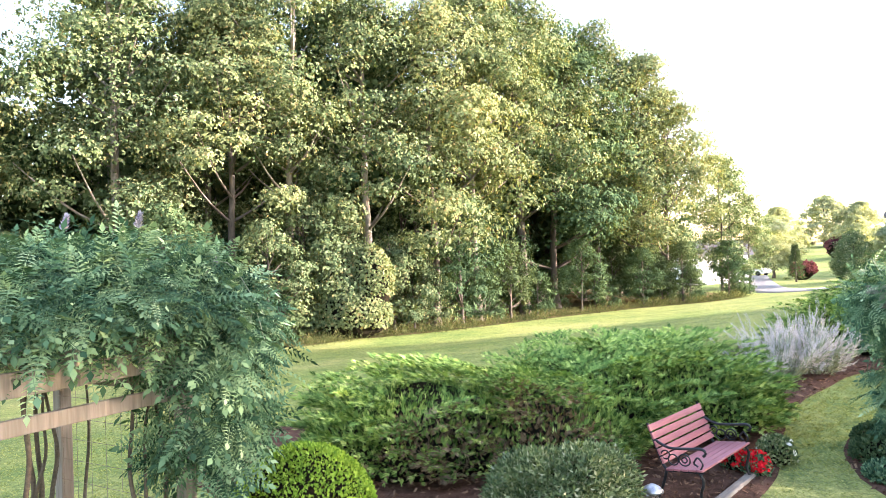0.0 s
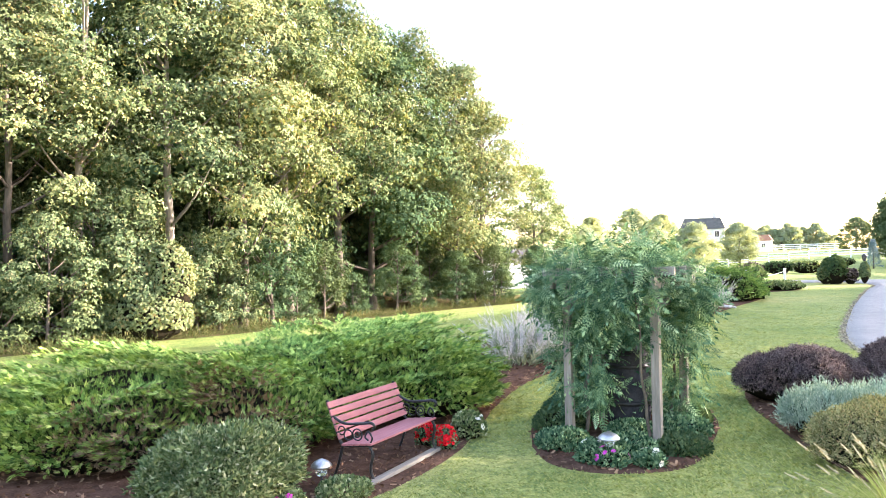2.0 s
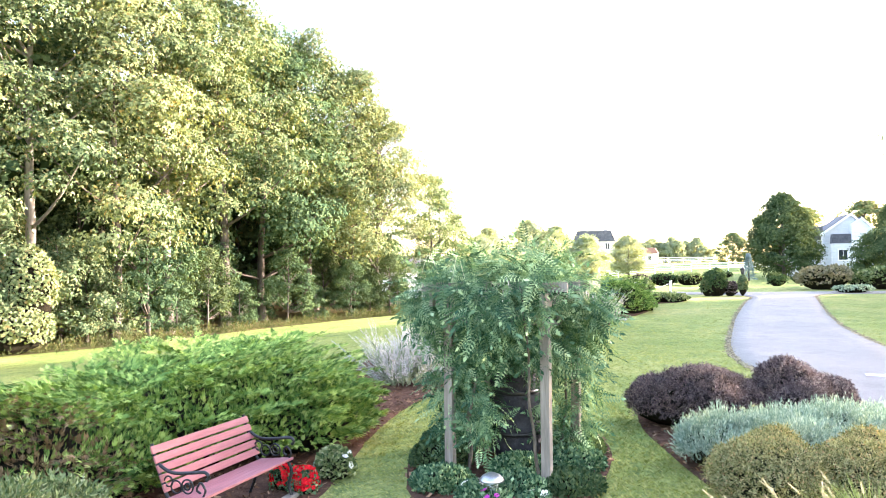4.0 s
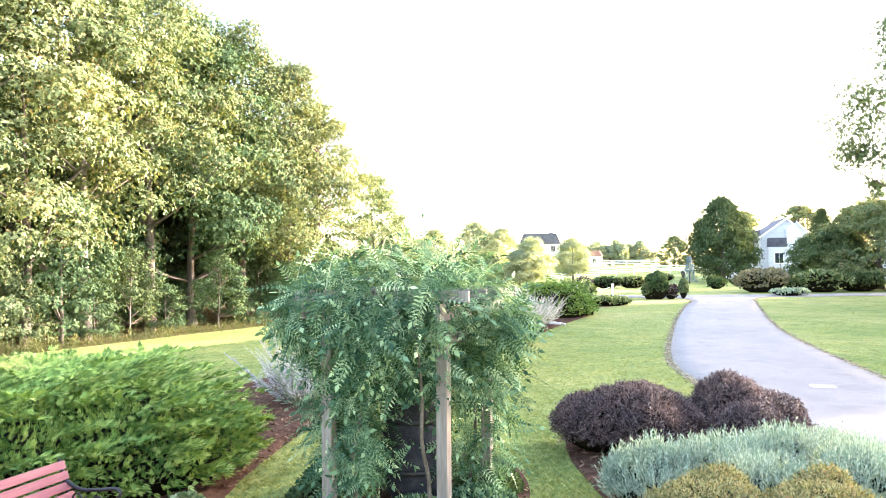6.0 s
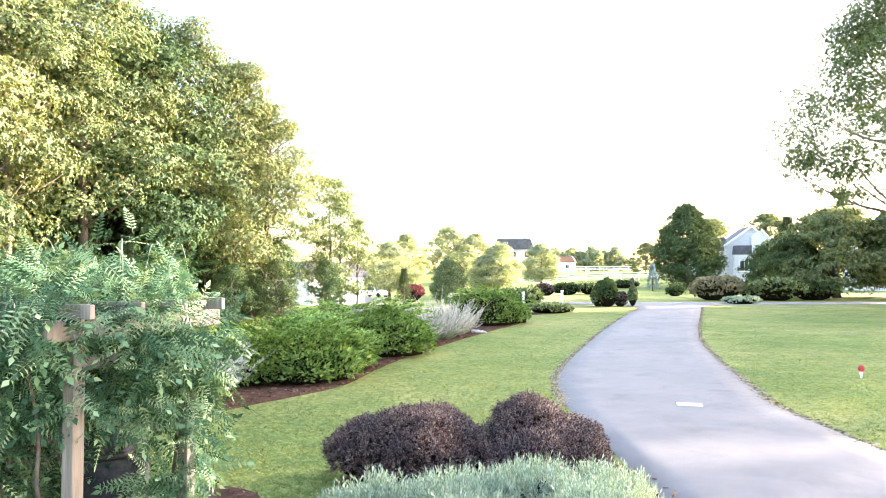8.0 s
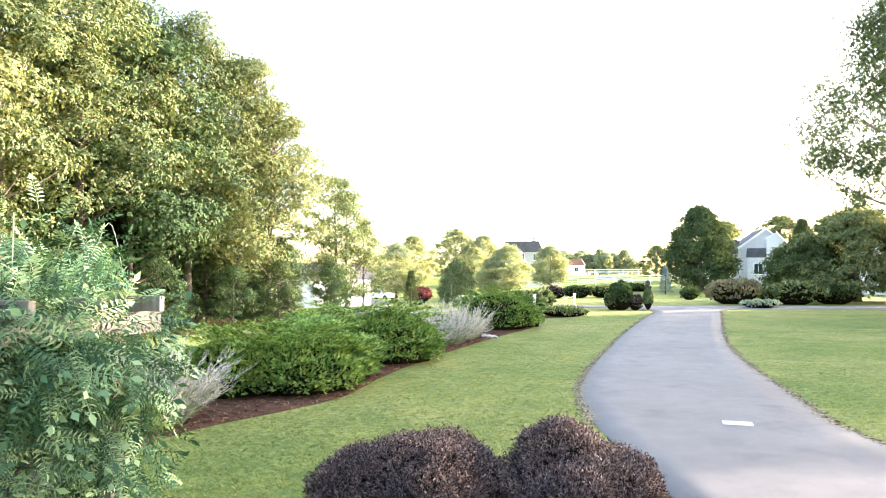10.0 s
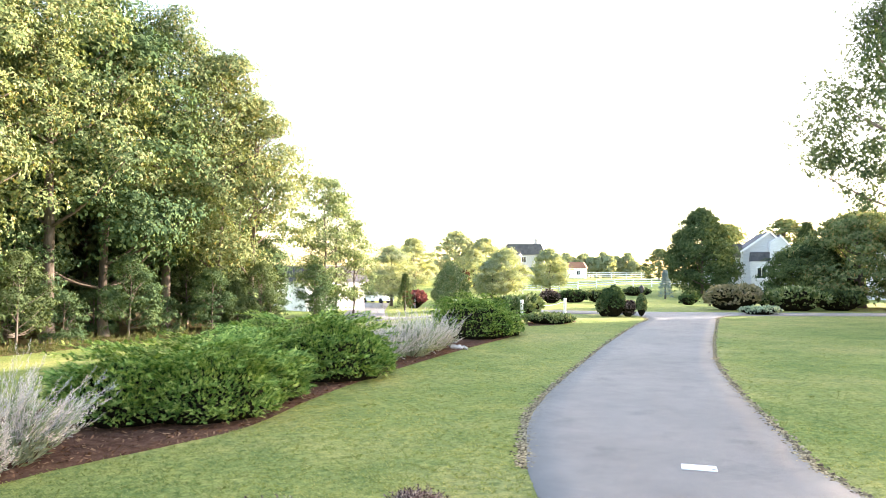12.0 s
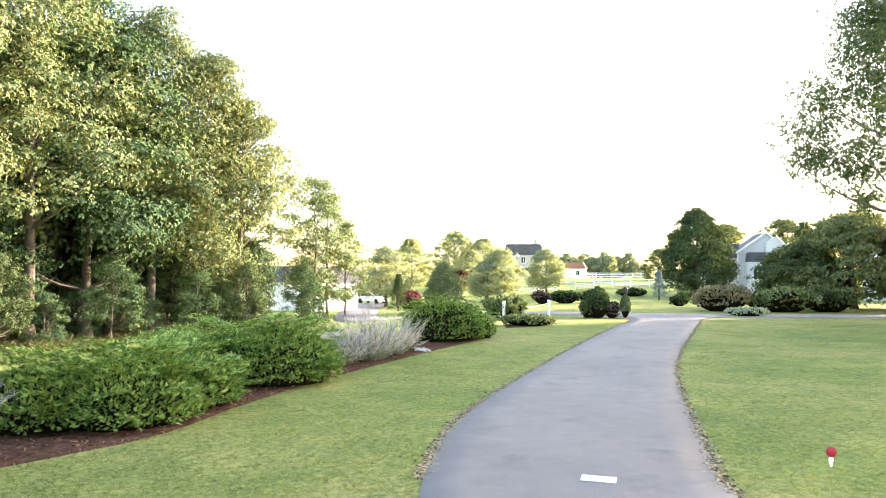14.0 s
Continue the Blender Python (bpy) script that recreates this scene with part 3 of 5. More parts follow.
WOOD = [("a", -16, 35, 1.0), ("b", -10.5, 35.5, 1.0), ("c", -8.3, 36.5, 1.0), ("a", -4.0, 38.5, 1.05), ("b", -0.5, 39.5, 1.0), ("c", 2.2, 42.0, 1.0), ("a", 5.2, 45.5, 1.05),
        ("d", 7.8, 49.0, 1.32), ("a", 11.3, 51.5, 1.06), ("b", 14.5, 51.8, 1.09), ("b", 16.9, 53.2, 0.93), ("c", -13, 39, 1.0), ("a", -19, 40, 1.0), ("d", -6, 43, 1.3), ("c", -1.5, 46, 1.0),
        ("a", 3, 50, 1.0), ("c", 8, 56, 1.0), ("d", 13, 58, 1.1), ("d", -25, 36, 1.2), ("b", -24, 31.5, 1.0), ("a", -12, 46, 1.0), ("d", -20, 46, 1.3), ("c", -5, 53, 1.05), ("d", 2, 58, 1.3), ("d", 16.5, 57, 0.9)]
for i, (k, x, y, s) in enumerate(WOOD):
    me, mt, lb = KINDS[k]
    if i in (12, 13, 14, 15, 16, 17, 18, 20, 21, 22, 23):
        me = D_MID if k == "d" else D_TALL
    # past x = 4 pale trunks take the darker bark, woodland shade put into colour
    tree("woodland_tree", x, y, me, M_BARK_PALE if k in "ac" and x < 4 else M_BARK, mt, lb, "tree", "woodland trees", rngw.random() * 360, s * (0.95 + 0.1 * rngw.random()))
for row, (dx, dy, lift) in enumerate(((-0.6, 1.6, 0.8), (-2.4, 4.6, 1.0), (-5.5, 9.5, 1.3), (-8.5, 16.0, 1.6))):
    for i in range((24, 12, 20, 20)[row]):
        q = WOOD_EDGE[int(6 + i * (2.5, 5.0, 3.0, 3.0)[row])]
        k = "ef"[(i + row) % 2] if row < 2 else "e"
        me, mt, lb = KINDS[k]
        me = me if row < 2 else D_LOW
        # darker leaves past x = 3 and in the back rows stand in for shade
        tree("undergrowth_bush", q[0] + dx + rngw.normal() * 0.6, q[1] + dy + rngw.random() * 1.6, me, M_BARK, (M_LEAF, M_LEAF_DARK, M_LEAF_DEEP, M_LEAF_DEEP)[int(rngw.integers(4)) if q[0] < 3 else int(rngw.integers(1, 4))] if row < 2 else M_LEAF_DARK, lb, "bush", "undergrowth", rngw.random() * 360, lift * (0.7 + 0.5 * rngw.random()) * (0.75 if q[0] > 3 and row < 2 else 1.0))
# vine-draped mound in front of the trees
shrub("vine_mound", -4.6, 35.3, [(0, 0, 1.0, 2.0, 1.6, 1.6), (-0.7, 0.3, 2.8, 1.3, 1.2, 1.6), (0.9, 0.2, 2.6, 1.2, 1.2, 2.0)], 6500, lobed_leaf(), 0.15, M_LEAF_YEL, "bright green vines draped over a low tree", "vines", seed=77, flat=True, jitter=0.6)
# weeds and tall grass along the wood's edge
def weeds():
    rng = np.random.default_rng(9)
    e = WOOD_EDGE[rng.integers(8, 66, 4200)]
    P = np.column_stack([e + rng.normal(size=e.shape) * 0.5 + np.array([-0.3, 0.4]), np.zeros(len(e))])
    P[:, 2] = ground_z(P[:, 0], P[:, 1])
    D = unit(np.array([0, 0, 1.0]) + 0.35 * rng.normal(size=P.shape))
    V, F = spike(7, 0.2)
    ob = part("weed_strip", scatter("weed_strip", V, F, P, frames(D, rng.normal(size=P.shape)), 0.16 + 0.6 * rng.random(len(P)) ** 3), M_WEED)
    tagged(ob, "yellowing weeds and tall grass along the wood", "weeds", "", "stuff")
weeds()

# ---- garden junipers ----
juniper("juniper", 0.85, 9.45, [(-1.15, -1.0, 0.2, 1.5, 1.35, 0.8), (0.2, -1.1, 0.15, 1.2, 1.15, 0.74), (1.35, 0.0, 0.15, 1.15, 1.15, 0.8), (2.4, 0.35, 0.2, 1.3, 1.4, 0.85), (1.5, 1.3, 0.22, 1.8, 1.1, 0.85)], 400, 38000, "large spreading green juniper behind the bench", "junipers", 21, dry=[(0.3, -2.1, 0.4, 0.6), (-0.9, -2.2, 0.2, 0.6), (0.0, -1.8, 0.7, 0.4)], clear=(1.78, -2.35, 0.85))
juniper("juniper", 9.08, 15.33, [(0.15, 0.0, 0.2, 1.2, 1.25, 0.9), (1.0, 1.0, 0.2, 1.05, 1.05, 0.88), (-0.95, 0.1, 0.2, 1.05, 1.1, 0.82)], 230, 19000, "wide dark green juniper in the mulch bed", "junipers", 22)
juniper("juniper", 12.18, 18.48, [(0, 0, 0.25, 1.4, 1.3, 1.02), (-1.3, 0.35, 0.25, 1.25, 1.1, 0.92)], 200, 16000, "wide dark green juniper in the mulch bed", "junipers", 23)
juniper("juniper", 19.6, 26.0, [(0, 0, 0.35, 1.5, 1.4, 1.15), (1.3, 0.6, 0.25, 1.05, 1.05, 0.9)], 150, 8500, "rounded dark green juniper at the bed's end", "junipers", 24)

LEAF = (LEAF_V, LEAF_F)
shrub("boxwood_ball", -1.1, 5.25, [(0, 0, 0.45, 0.55, 0.55, 0.55)], 11000, LEAF, 0.028, M_BOX, "clipped bright green boxwood ball", seed=31, out=0.6, core=0.94)
shrub("grey_green_shrub", 1.0, 6.2, lumpy([(0, 0, 0.2, 0.5, 0.45, 0.4), (0.25, 0.2, 0.2, 0.4, 0.4, 0.36), (-0.25, 0.1, 0.2, 0.38, 0.38, 0.34)], 20, 35, 0.17), 6200, spike(7, 0.5), 0.1, M_GREY, "loose grey-green shrub beside the bench", seed=32, jitter=0.7, up=0.7, core=0.78)
TWIG = spike(8, 0.3)
shrub("barberry", 8.42, 8.05, lumpy([(0, 0, 0.3, 0.62, 0.62, 0.42), (-0.32, 0.25, 0.25, 0.48, 0.48, 0.34), (0.32, 0.3, 0.3, 0.4, 0.44, 0.38), (-0.12, -0.32, 0.26, 0.4, 0.38, 0.34), (0.3, -0.2, 0.25, 0.34, 0.34, 0.36)], 46, 36, 0.14), 13500, TWIG, 0.072, M_BARB, "rounded dark purple barberry bush", "shrub", "barberries", seed=33, jitter=0.8, core=0.84, up=0.5)
shrub("barberry", 9.45, 7.6, lumpy([(0.08, 0.15, 0.32, 0.4, 0.4, 0.48), (0.25, -0.2, 0.22, 0.48, 0.43, 0.38), (0.45, 0.0, 0.24, 0.32, 0.34, 0.36), (-0.2, -0.34, 0.2, 0.4, 0.38, 0.34)], 40, 37, 0.14), 12500, TWIG, 0.072, M_BARB, "rounded reddish purple barberry bush", "shrub", "barberries", seed=34, jitter=0.8, core=0.84, up=0.5)
for i, (x, y, r) in enumerate(((7.4, 6.6, 0.42), (8.0, 6.4, 0.45), (8.6, 6.25, 0.45), (9.2, 6.15, 0.42), (7.8, 5.85, 0.4), (8.6, 5.55, 0.42))):
    shrub("catmint", x, y, lumpy([(0, 0, 0.12, r, r * 0.9, 0.3 + 0.05 * (i % 3))], 14, 38 + i, 0.13), 2300, spike(9, 0.15), 0.16, M_CAT, "pale blue-green catmint clump in front of the barberries", "perennial", "catmint clumps", seed=40 + i, up=1.3, jitter=0.42, out=0.5, core=0.7)
for i, (x, y, r) in enumerate(((6.9, 5.45, 0.5), (7.45, 5.05, 0.45))):
    shrub("spirea", x, y, lumpy([(0, 0, 0.2, r, r * 0.9, 0.36), (0.2, 0.1, 0.25, r * 0.5, r * 0.5, 0.36)], 22, 48 + i, 0.12), 6000, spike(6, 0.42), 0.062, M_SPIREA, "golden yellow-green spirea shrub", "shrub", "spireas", seed=50 + i, up=0.6, jitter=0.85, core=0.8)


def fountain_grass(x, y, h, n, plumes, seed):
    """Arching blades from one crown, with bristly plumes on thin stalks."""
    rng = np.random.default_rng(seed)
    ob = thing("fountain_grass", x, y, None, 0, "arching fountain grass with pale bristly plumes", "ornamental grass", "fountain grasses")
    def arcs(m, length, w, lean):
        V, F, tips = [], [], []
        for _ in range(m):
            a, l, b = rng.random() * 6.283, length * (0.6 + 0.5 * rng.random()), lean * (0.4 + rng.random())
            c, s_ = math.cos(a), math.sin(a)
            o = len(V)
            for k in range(6):
                t = k / 5
                r, z = 0.08 + l * b * t * t, l * (t - 0.42 * b * t * t)
                ww = w * (1 - 0.85 * t)
                V += [(c * r - s_ * ww, s_ * r + c * ww, z), (c * r + s_ * ww, s_ * r - c * ww, z)]
                if k:
                    q = o + 2 * k
                    F.append((q - 2, q - 1, q + 1, q))
            tips.append((V[-1], (c * b * 1.4, s_ * b * 1.4, 0.6)))
        return np.array(V), np.array(F), tips
    V, F, _ = arcs(n, h, 0.005, 0.75)
    part("blade_clump", raw_mesh("blade_clump", V, F), M_REED, ob)
    V, F, tips = arcs(plumes, h * 1.15, 0.0025, 0.6)
    part("stalk_clump", raw_mesh("stalk_clump", V, F), M_PLUME, ob)
    sv, sf = spike(44, 0.10, 0.7)
    P = np.array([t[0] for t in tips])
    D = unit(np.array([t[1] for t in tips]))
    part("plume_clump", scatter("plume_clump", sv, sf, P - D * 0.06, frames(D, rng.normal(size=P.shape)), np.full(len(P), 0.12)), M_PLUME, ob, "pale bristly seed plume")


for i, (x, y, h) in enumerate(((5.6, 3.75, 0.68), (6.1, 3.35, 0.7), (6.4, 4.1, 0.66))):
    fountain_grass(x, y, h, 650, 34, 60 + i)


def sage(x, y, r, h, n, label, seed):
    """Open fan of thin pale flower spikes over grey-green stems."""
    rng = np.random.default_rng(seed)
    ob = thing("russian_sage", x, y, None, 0, label, "perennial", "sage clumps")
    a, q = rng.random(n) * 6.283, rng.random(n) ** 0.6
    foot = np.column_stack([np.cos(a) * q * r * 0.4, np.sin(a) * q * r * 0.4, np.zeros(n)])
    D = unit(np.column_stack([np.cos(a) * q * 1.1, np.sin(a) * q * 1.1, np.full(n, 1.0)]) + 0.22 * rng.normal(size=(n, 3)))
    L = h * (0.55 + 0.6 * rng.random(n))
    sv, sf = spike(14, 0.1)
    part("stem_clump", scatter("stem_clump", sv, sf, foot, frames(D, rng.normal(size=D.shape)), L * 0.75), M_SAGE_STEM, ob, "thin grey-green stems")
    m = 15
    k = np.repeat(np.arange(n), m)
    t = np.tile(np.linspace(0.38, 1.0, m), n) + 0.02 * rng.normal(size=len(k))
    bend = unit(rng.normal(size=(n, 3)) * np.array([1, 1, 0.3]))[k] * (0.16 * t ** 2)[:, None] * L[k][:, None]
    P = foot[k] + D[k] * (L[k] * t)[:, None] * 0.92 + bend
    D2 = unit(D[k] + (0.75 * (1.15 - t))[:, None] * rng.normal(size=P.shape))
    sv, sf = spike(9, 0.17)
    part("flower_haze", scatter("flower_haze", sv, sf, P, frames(D2, rng.normal(size=P.shape)), (0.1 + 0.15 * (1.1 - t)) * (0.7 + 0.6 * rng.random(len(P)))), M_SAGE, ob, "pale lavender flower spikes")


sage(6.7, 13.1, 1.15, 1.2, 95, "pale lavender russian sage between the junipers", 70)
sage(5.9, 12.6, 0.95, 1.1, 80, "pale lavender russian sage between the junipers", 71)
sage(15.2, 21.4, 1.2, 1.3, 110, "pale lavender russian sage in the long bed", 72)
sage(16.3, 22.5, 0.9, 1.2, 80, "pale lavender russian sage in the long bed", 73)
sage(14.2, 20.7, 0.85, 1.05, 70, "pale lavender russian sage in the long bed", 74)

# ---- arbors ----
M_BLOOM = foliage("wisteria_petal", (0.28, 0.26, 0.42), (0.4, 0.37, 0.56), (0.55, 0.52, 0.68), 0.3, 1.0)
M_VINE = rough_mat("vine_bark", (0.05, 0.04, 0.03), (0.13, 0.11, 0.085), 6.0, 0.9, 0.6, 0.004)
M_GLASS = bpy.data.materials.new("jar_glass")
M_GLASS.use_nodes = True
gb = M_GLASS.node_tree.nodes["Principled BSDF"]
gb.inputs["Transmission Weight"].default_value, gb.inputs["Roughness"].default_value, gb.inputs["Base Color"].default_value = 0.85, 0.12, (0.85, 0.95, 0.95, 1)
M_STEEL = rough_mat("dull_steel", (0.3, 0.31, 0.32), (0.5, 0.5, 0.5), 20, 0.4, 0.2, 0.001, metal=0.9)
M_IRON = rough_mat("black_iron", (0.012, 0.012, 0.013), (0.03, 0.03, 0.03), 25, 0.45, 0.3, 0.001, metal=0.5)
M_WIRE = rough_mat("rusty_wire", (0.12, 0.09, 0.07), (0.25, 0.2, 0.16), 30, 0.6, 0.2, 0.001, metal=0.6)


def arbor(x, y, rz, half_x, half_y, top, blobs, fronds, vines, label, seed, mesh=False, low=-0.9):
    rng = np.random.default_rng(seed)
    ob = thing("arbor", x, y, None, rz, label, "arbor", "arbors")
    for sx in (-1, 1):
        for sy in (-1, 1):
            part("post", block(0.09, 0.09, top, pose(sx * half_x, sy * half_y, top / 2), 0.006), M_POST, ob)
    for sx in (-1, 1):
        part("beam", block(0.04, 2 * half_y + 0.55, 0.13, pose(sx * (half_x + 0.066), 0, top - 0.07), 0.005), M_POST, ob)
    for sy in (-1, 1):
        part("rail", block(2 * half_x - 0.1, 0.035, 0.09, pose(0, sy * half_y, top - 0.27), 0.005), M_POST, ob)
    for sx in (-1, 1):
        part("rail", block(0.035, 2 * half_y - 0.1, 0.09, pose(sx * half_x, 0, top - 0.3), 0.005), M_POST, ob)
    for k in range(4):
        yy = -half_y - 0.1 + k * (2 * half_y + 0.2) / 3
        part("rafter", block(2 * half_x + 0.5, 0.04, 0.09, pose(0, yy, top + 0.043), 0.005), M_POST, ob)
    if mesh:
        w = []
        for k in range(9):
            z = 0.25 + k * 0.15
            w.append(tube([(-half_x, half_y - 0.05, z), (0, half_y - 0.052, z), (half_x, half_y - 0.05, z)], [0.0016] * 3, 4))
        for k in range(8):
            xx = -half_x + 0.08 + k * (2 * half_x - 0.16) / 7
            w.append(tube([(xx, half_y - 0.05, 0.2), (xx, half_y - 0.05, 0.9), (xx, half_y - 0.05, 1.5)], [0.0016] * 3, 4))
        part("wire_mesh", raw_mesh("wire_mesh", *joined(w)), M_WIRE, ob, "thin wire trellis between the posts")
    inv = Matrix.Rotation(-radians(rz), 3, "Z")
    R3 = np.array(inv)
    for i in range(vines):
        s = (rng.choice([-1, 1]) * half_x * (0.7 + 0.25 * rng.random()), rng.choice([-1, 1]) * half_y * (0.55 + 0.4 * rng.random()))
        n = 8
        p = np.column_stack([s[0] + np.cumsum(rng.normal(size=n)) * 0.035, s[1] + np.cumsum(rng.normal(size=n)) * 0.035, np.linspace(0, top + 0.05, n)])
        part("vine", raw_mesh("vine", *tube(spline(p, 26), np.linspace(0.022, 0.009, 26) * (0.7 + 0.6 * rng.random()), 6)), M_VINE, ob)
    P, N = on_blobs(rng, blobs, fronds // 9, low)
    k = np.repeat(np.arange(len(P)), 9)
    drop = rng.random((len(k), 1))
    lean = unit(N[k] * np.array([1, 1, 0.5]) + 0.55 * rng.normal(size=(len(k), 3)))
    N = N[k]
    P = P[k] - N * 0.28 * drop ** 2 + np.array([0, 0, -0.16]) * drop + 0.045 * rng.normal(size=(len(k), 3))
    D = unit(0.9 * lean * np.array([1, 1, 0.55]) + np.array([0, 0, -0.36]) * (1.1 - np.clip(N[:, 2:3], 0, 1)) + 0.42 * rng.normal(size=P.shape))
    Nn = unit(0.85 * N + np.array([0, 0, 0.45]) + 0.2 * rng.normal(size=P.shape))
    P, D, Nn = P @ R3.T, D @ R3.T, Nn @ R3.T
    V, F = frond(7, 0.185, 0.22)
    part("wisteria_foliage", scatter("wisteria_foliage", V, F, P, frames(D, Nn), 0.13 + 0.16 * rng.random(len(P)) ** 1.3), M_WIST, ob, "hanging blue-green wisteria leaves")
    for i in range(9):
        c = blobs[int(rng.integers(0, 3))]
        a0 = rng.random() * 6.283
        o = np.array([math.cos(a0) * c[3] * 0.8, math.sin(a0) * c[4] * 0.8, 0.0])
        p0 = np.array(c[:3]) + o
        pts = np.array([p0, p0 + o * 0.25 + np.array([0, 0, 0.22]), p0 + o * 0.5 + np.array([0, 0, 0.1 - 0.3 * rng.random()])]) @ R3.T
        part("tendril", raw_mesh("tendril", *tube(spline(pts, 12), np.linspace(0.005, 0.0025, 12), 5)), M_SAGE_STEM, ob, "pale young wisteria shoot")
    return ob


ARBOR_B = [(-0.25, -0.1, 2.0, 0.62, 0.55, 0.22), (0.3, 0.2, 2.16, 0.5, 0.5, 0.24), (0.0, 0.3, 2.05, 0.6, 0.5, 0.2)]
rngb = np.random.default_rng(83)
for i in range(13):
    a = i * 0.483 + 0.15 * rngb.normal()
    r = 0.72 + 0.11 * rngb.normal()
    ARBOR_B.append((r * math.cos(a) - 0.02, r * math.sin(a), 1.72 + 0.2 * rngb.random(), 0.2 + 0.1 * rngb.random(), 0.2 + 0.1 * rngb.random(), 0.2 + 0.2 * rngb.random()))
for i in range(9):
    a = 3.3 + i * 0.33
    ARBOR_B.append((0.56 * math.cos(a), 0.56 * math.sin(a), 1.28 + 0.2 * rngb.random(), 0.17, 0.17, 0.2 + 0.16 * rngb.random()))
ARBOR_B += [(0.52, 0.2, 0.95, 0.18, 0.24, 0.62), (-0.5, 0.25, 0.9, 0.18, 0.24, 0.55), (0.1, 0.55, 1.0, 0.5, 0.24, 0.8), (-0.45, -0.42, 0.8, 0.14, 0.14, 0.35)]
ARBOR_B = [(b[0] - 0.1, *b[1:]) for b in ARBOR_B]
ARBOR_B += [(0.78, -0.09, 1.6, 0.26, 0.26, 0.34), (0.75, -0.07, 1.1, 0.2, 0.2, 0.36), (0.72, -0.06, 0.62, 0.17, 0.17, 0.36)]
arbor(5.42, 7.34, -47, 0.5, 0.52, 1.86, ARBOR_B, 7600, 5, "weathered wooden arbor overgrown with wisteria", 81)
ARBOR_A = [(0.0, 0.1, 2.16, 1.2, 1.05, 0.32), (0.2, 0.3, 2.32, 0.95, 0.75, 0.2), (1.0, 0.3, 1.85, 0.42, 0.45, 0.5), (1.0, 0.3, 1.25, 0.34, 0.36, 0.7), (-0.6, -0.2, 2.15, 0.7, 0.6, 0.26)]
arbor(-2.58, 4.35, -30, 0.66, 0.62, 1.86, ARBOR_A, 8600, 16, "weathered wooden arbor with a wire trellis and wisteria", 82, mesh=True, low=-0.15)
for bx, by, bz in ((-2.2, 4.1, 2.58), (-1.9, 4.4, 2.6), (-2.75, 4.0, 2.5), (-1.5, 4.6, 2.3), (-2.5, 3.7, 2.45)):
    sv, sf = spike(40, 0.3)
    o = part("wisteria_bloom", scatter("wisteria_bloom", sv, sf, np.zeros((1, 3)), frames(np.array([[0.2, 0.1, 1.0]]), np.array([[1.0, 0, 0]])), np.array([0.11])), M_BLOOM)
    o.matrix_basis = pose(bx, by, bz)
    tagged(o, "pale violet wisteria bloom on the arbor top", "flower", "wisteria blooms")


def jar_lantern(x, y, z):
    ob = thing("jar_lantern", x, y, z, 0, "clear glass jar lantern hanging from the arbor", "lantern", "jar lanterns")
    part("jar", lathe([(0.03, 0), (0.042, 0.01), (0.045, 0.08), (0.034, 0.1)], 14), M_GLASS, ob)
    part("lid", lathe([(0.036, 0.1), (0.036, 0.118), (0.02, 0.122)], 14), M_STEEL, ob)
    part("handle", raw_mesh("handle", *tube([(-0.03, 0, 0.11), (-0.02, 0, 0.19), (0, 0, 0.24), (0.02, 0, 0.19), (0.03, 0, 0.11)], [0.003] * 5, 5)), M_STEEL, ob)


jar_lantern(4.86, 6.86, 1.66)
jar_lantern(5.02, 6.7, 1.72)

# ---- bench ----
def slat_mat():
    m, nt, bsdf, out = nodes_of("red_slat_paint")
    a = noise_tex(nt, 9.0, 5.0, 0.7, stretch=(0.15, 1, 1))
    b = noise_tex(nt, 70.0, 3.0, 0.7, stretch=(0.06, 1, 1))
    c = ramp(nt, a, [(0.3, (0.24, 0.07, 0.075)), (0.72, (0.34, 0.125, 0.125))])
    d = ramp(nt, b, [(0.3, (0.8, 0.8, 0.8)), (0.7, (1.15, 1.15, 1.15))])
    nt.links.new(mix(nt, 1.0, c, d, "MULTIPLY"), bsdf.inputs["Base Color"])
    bsdf.inputs["Roughness"].default_value = 0.6
    bump(nt, bsdf, b, 0.3, 0.002)
    return m


M_SLAT = slat_mat()


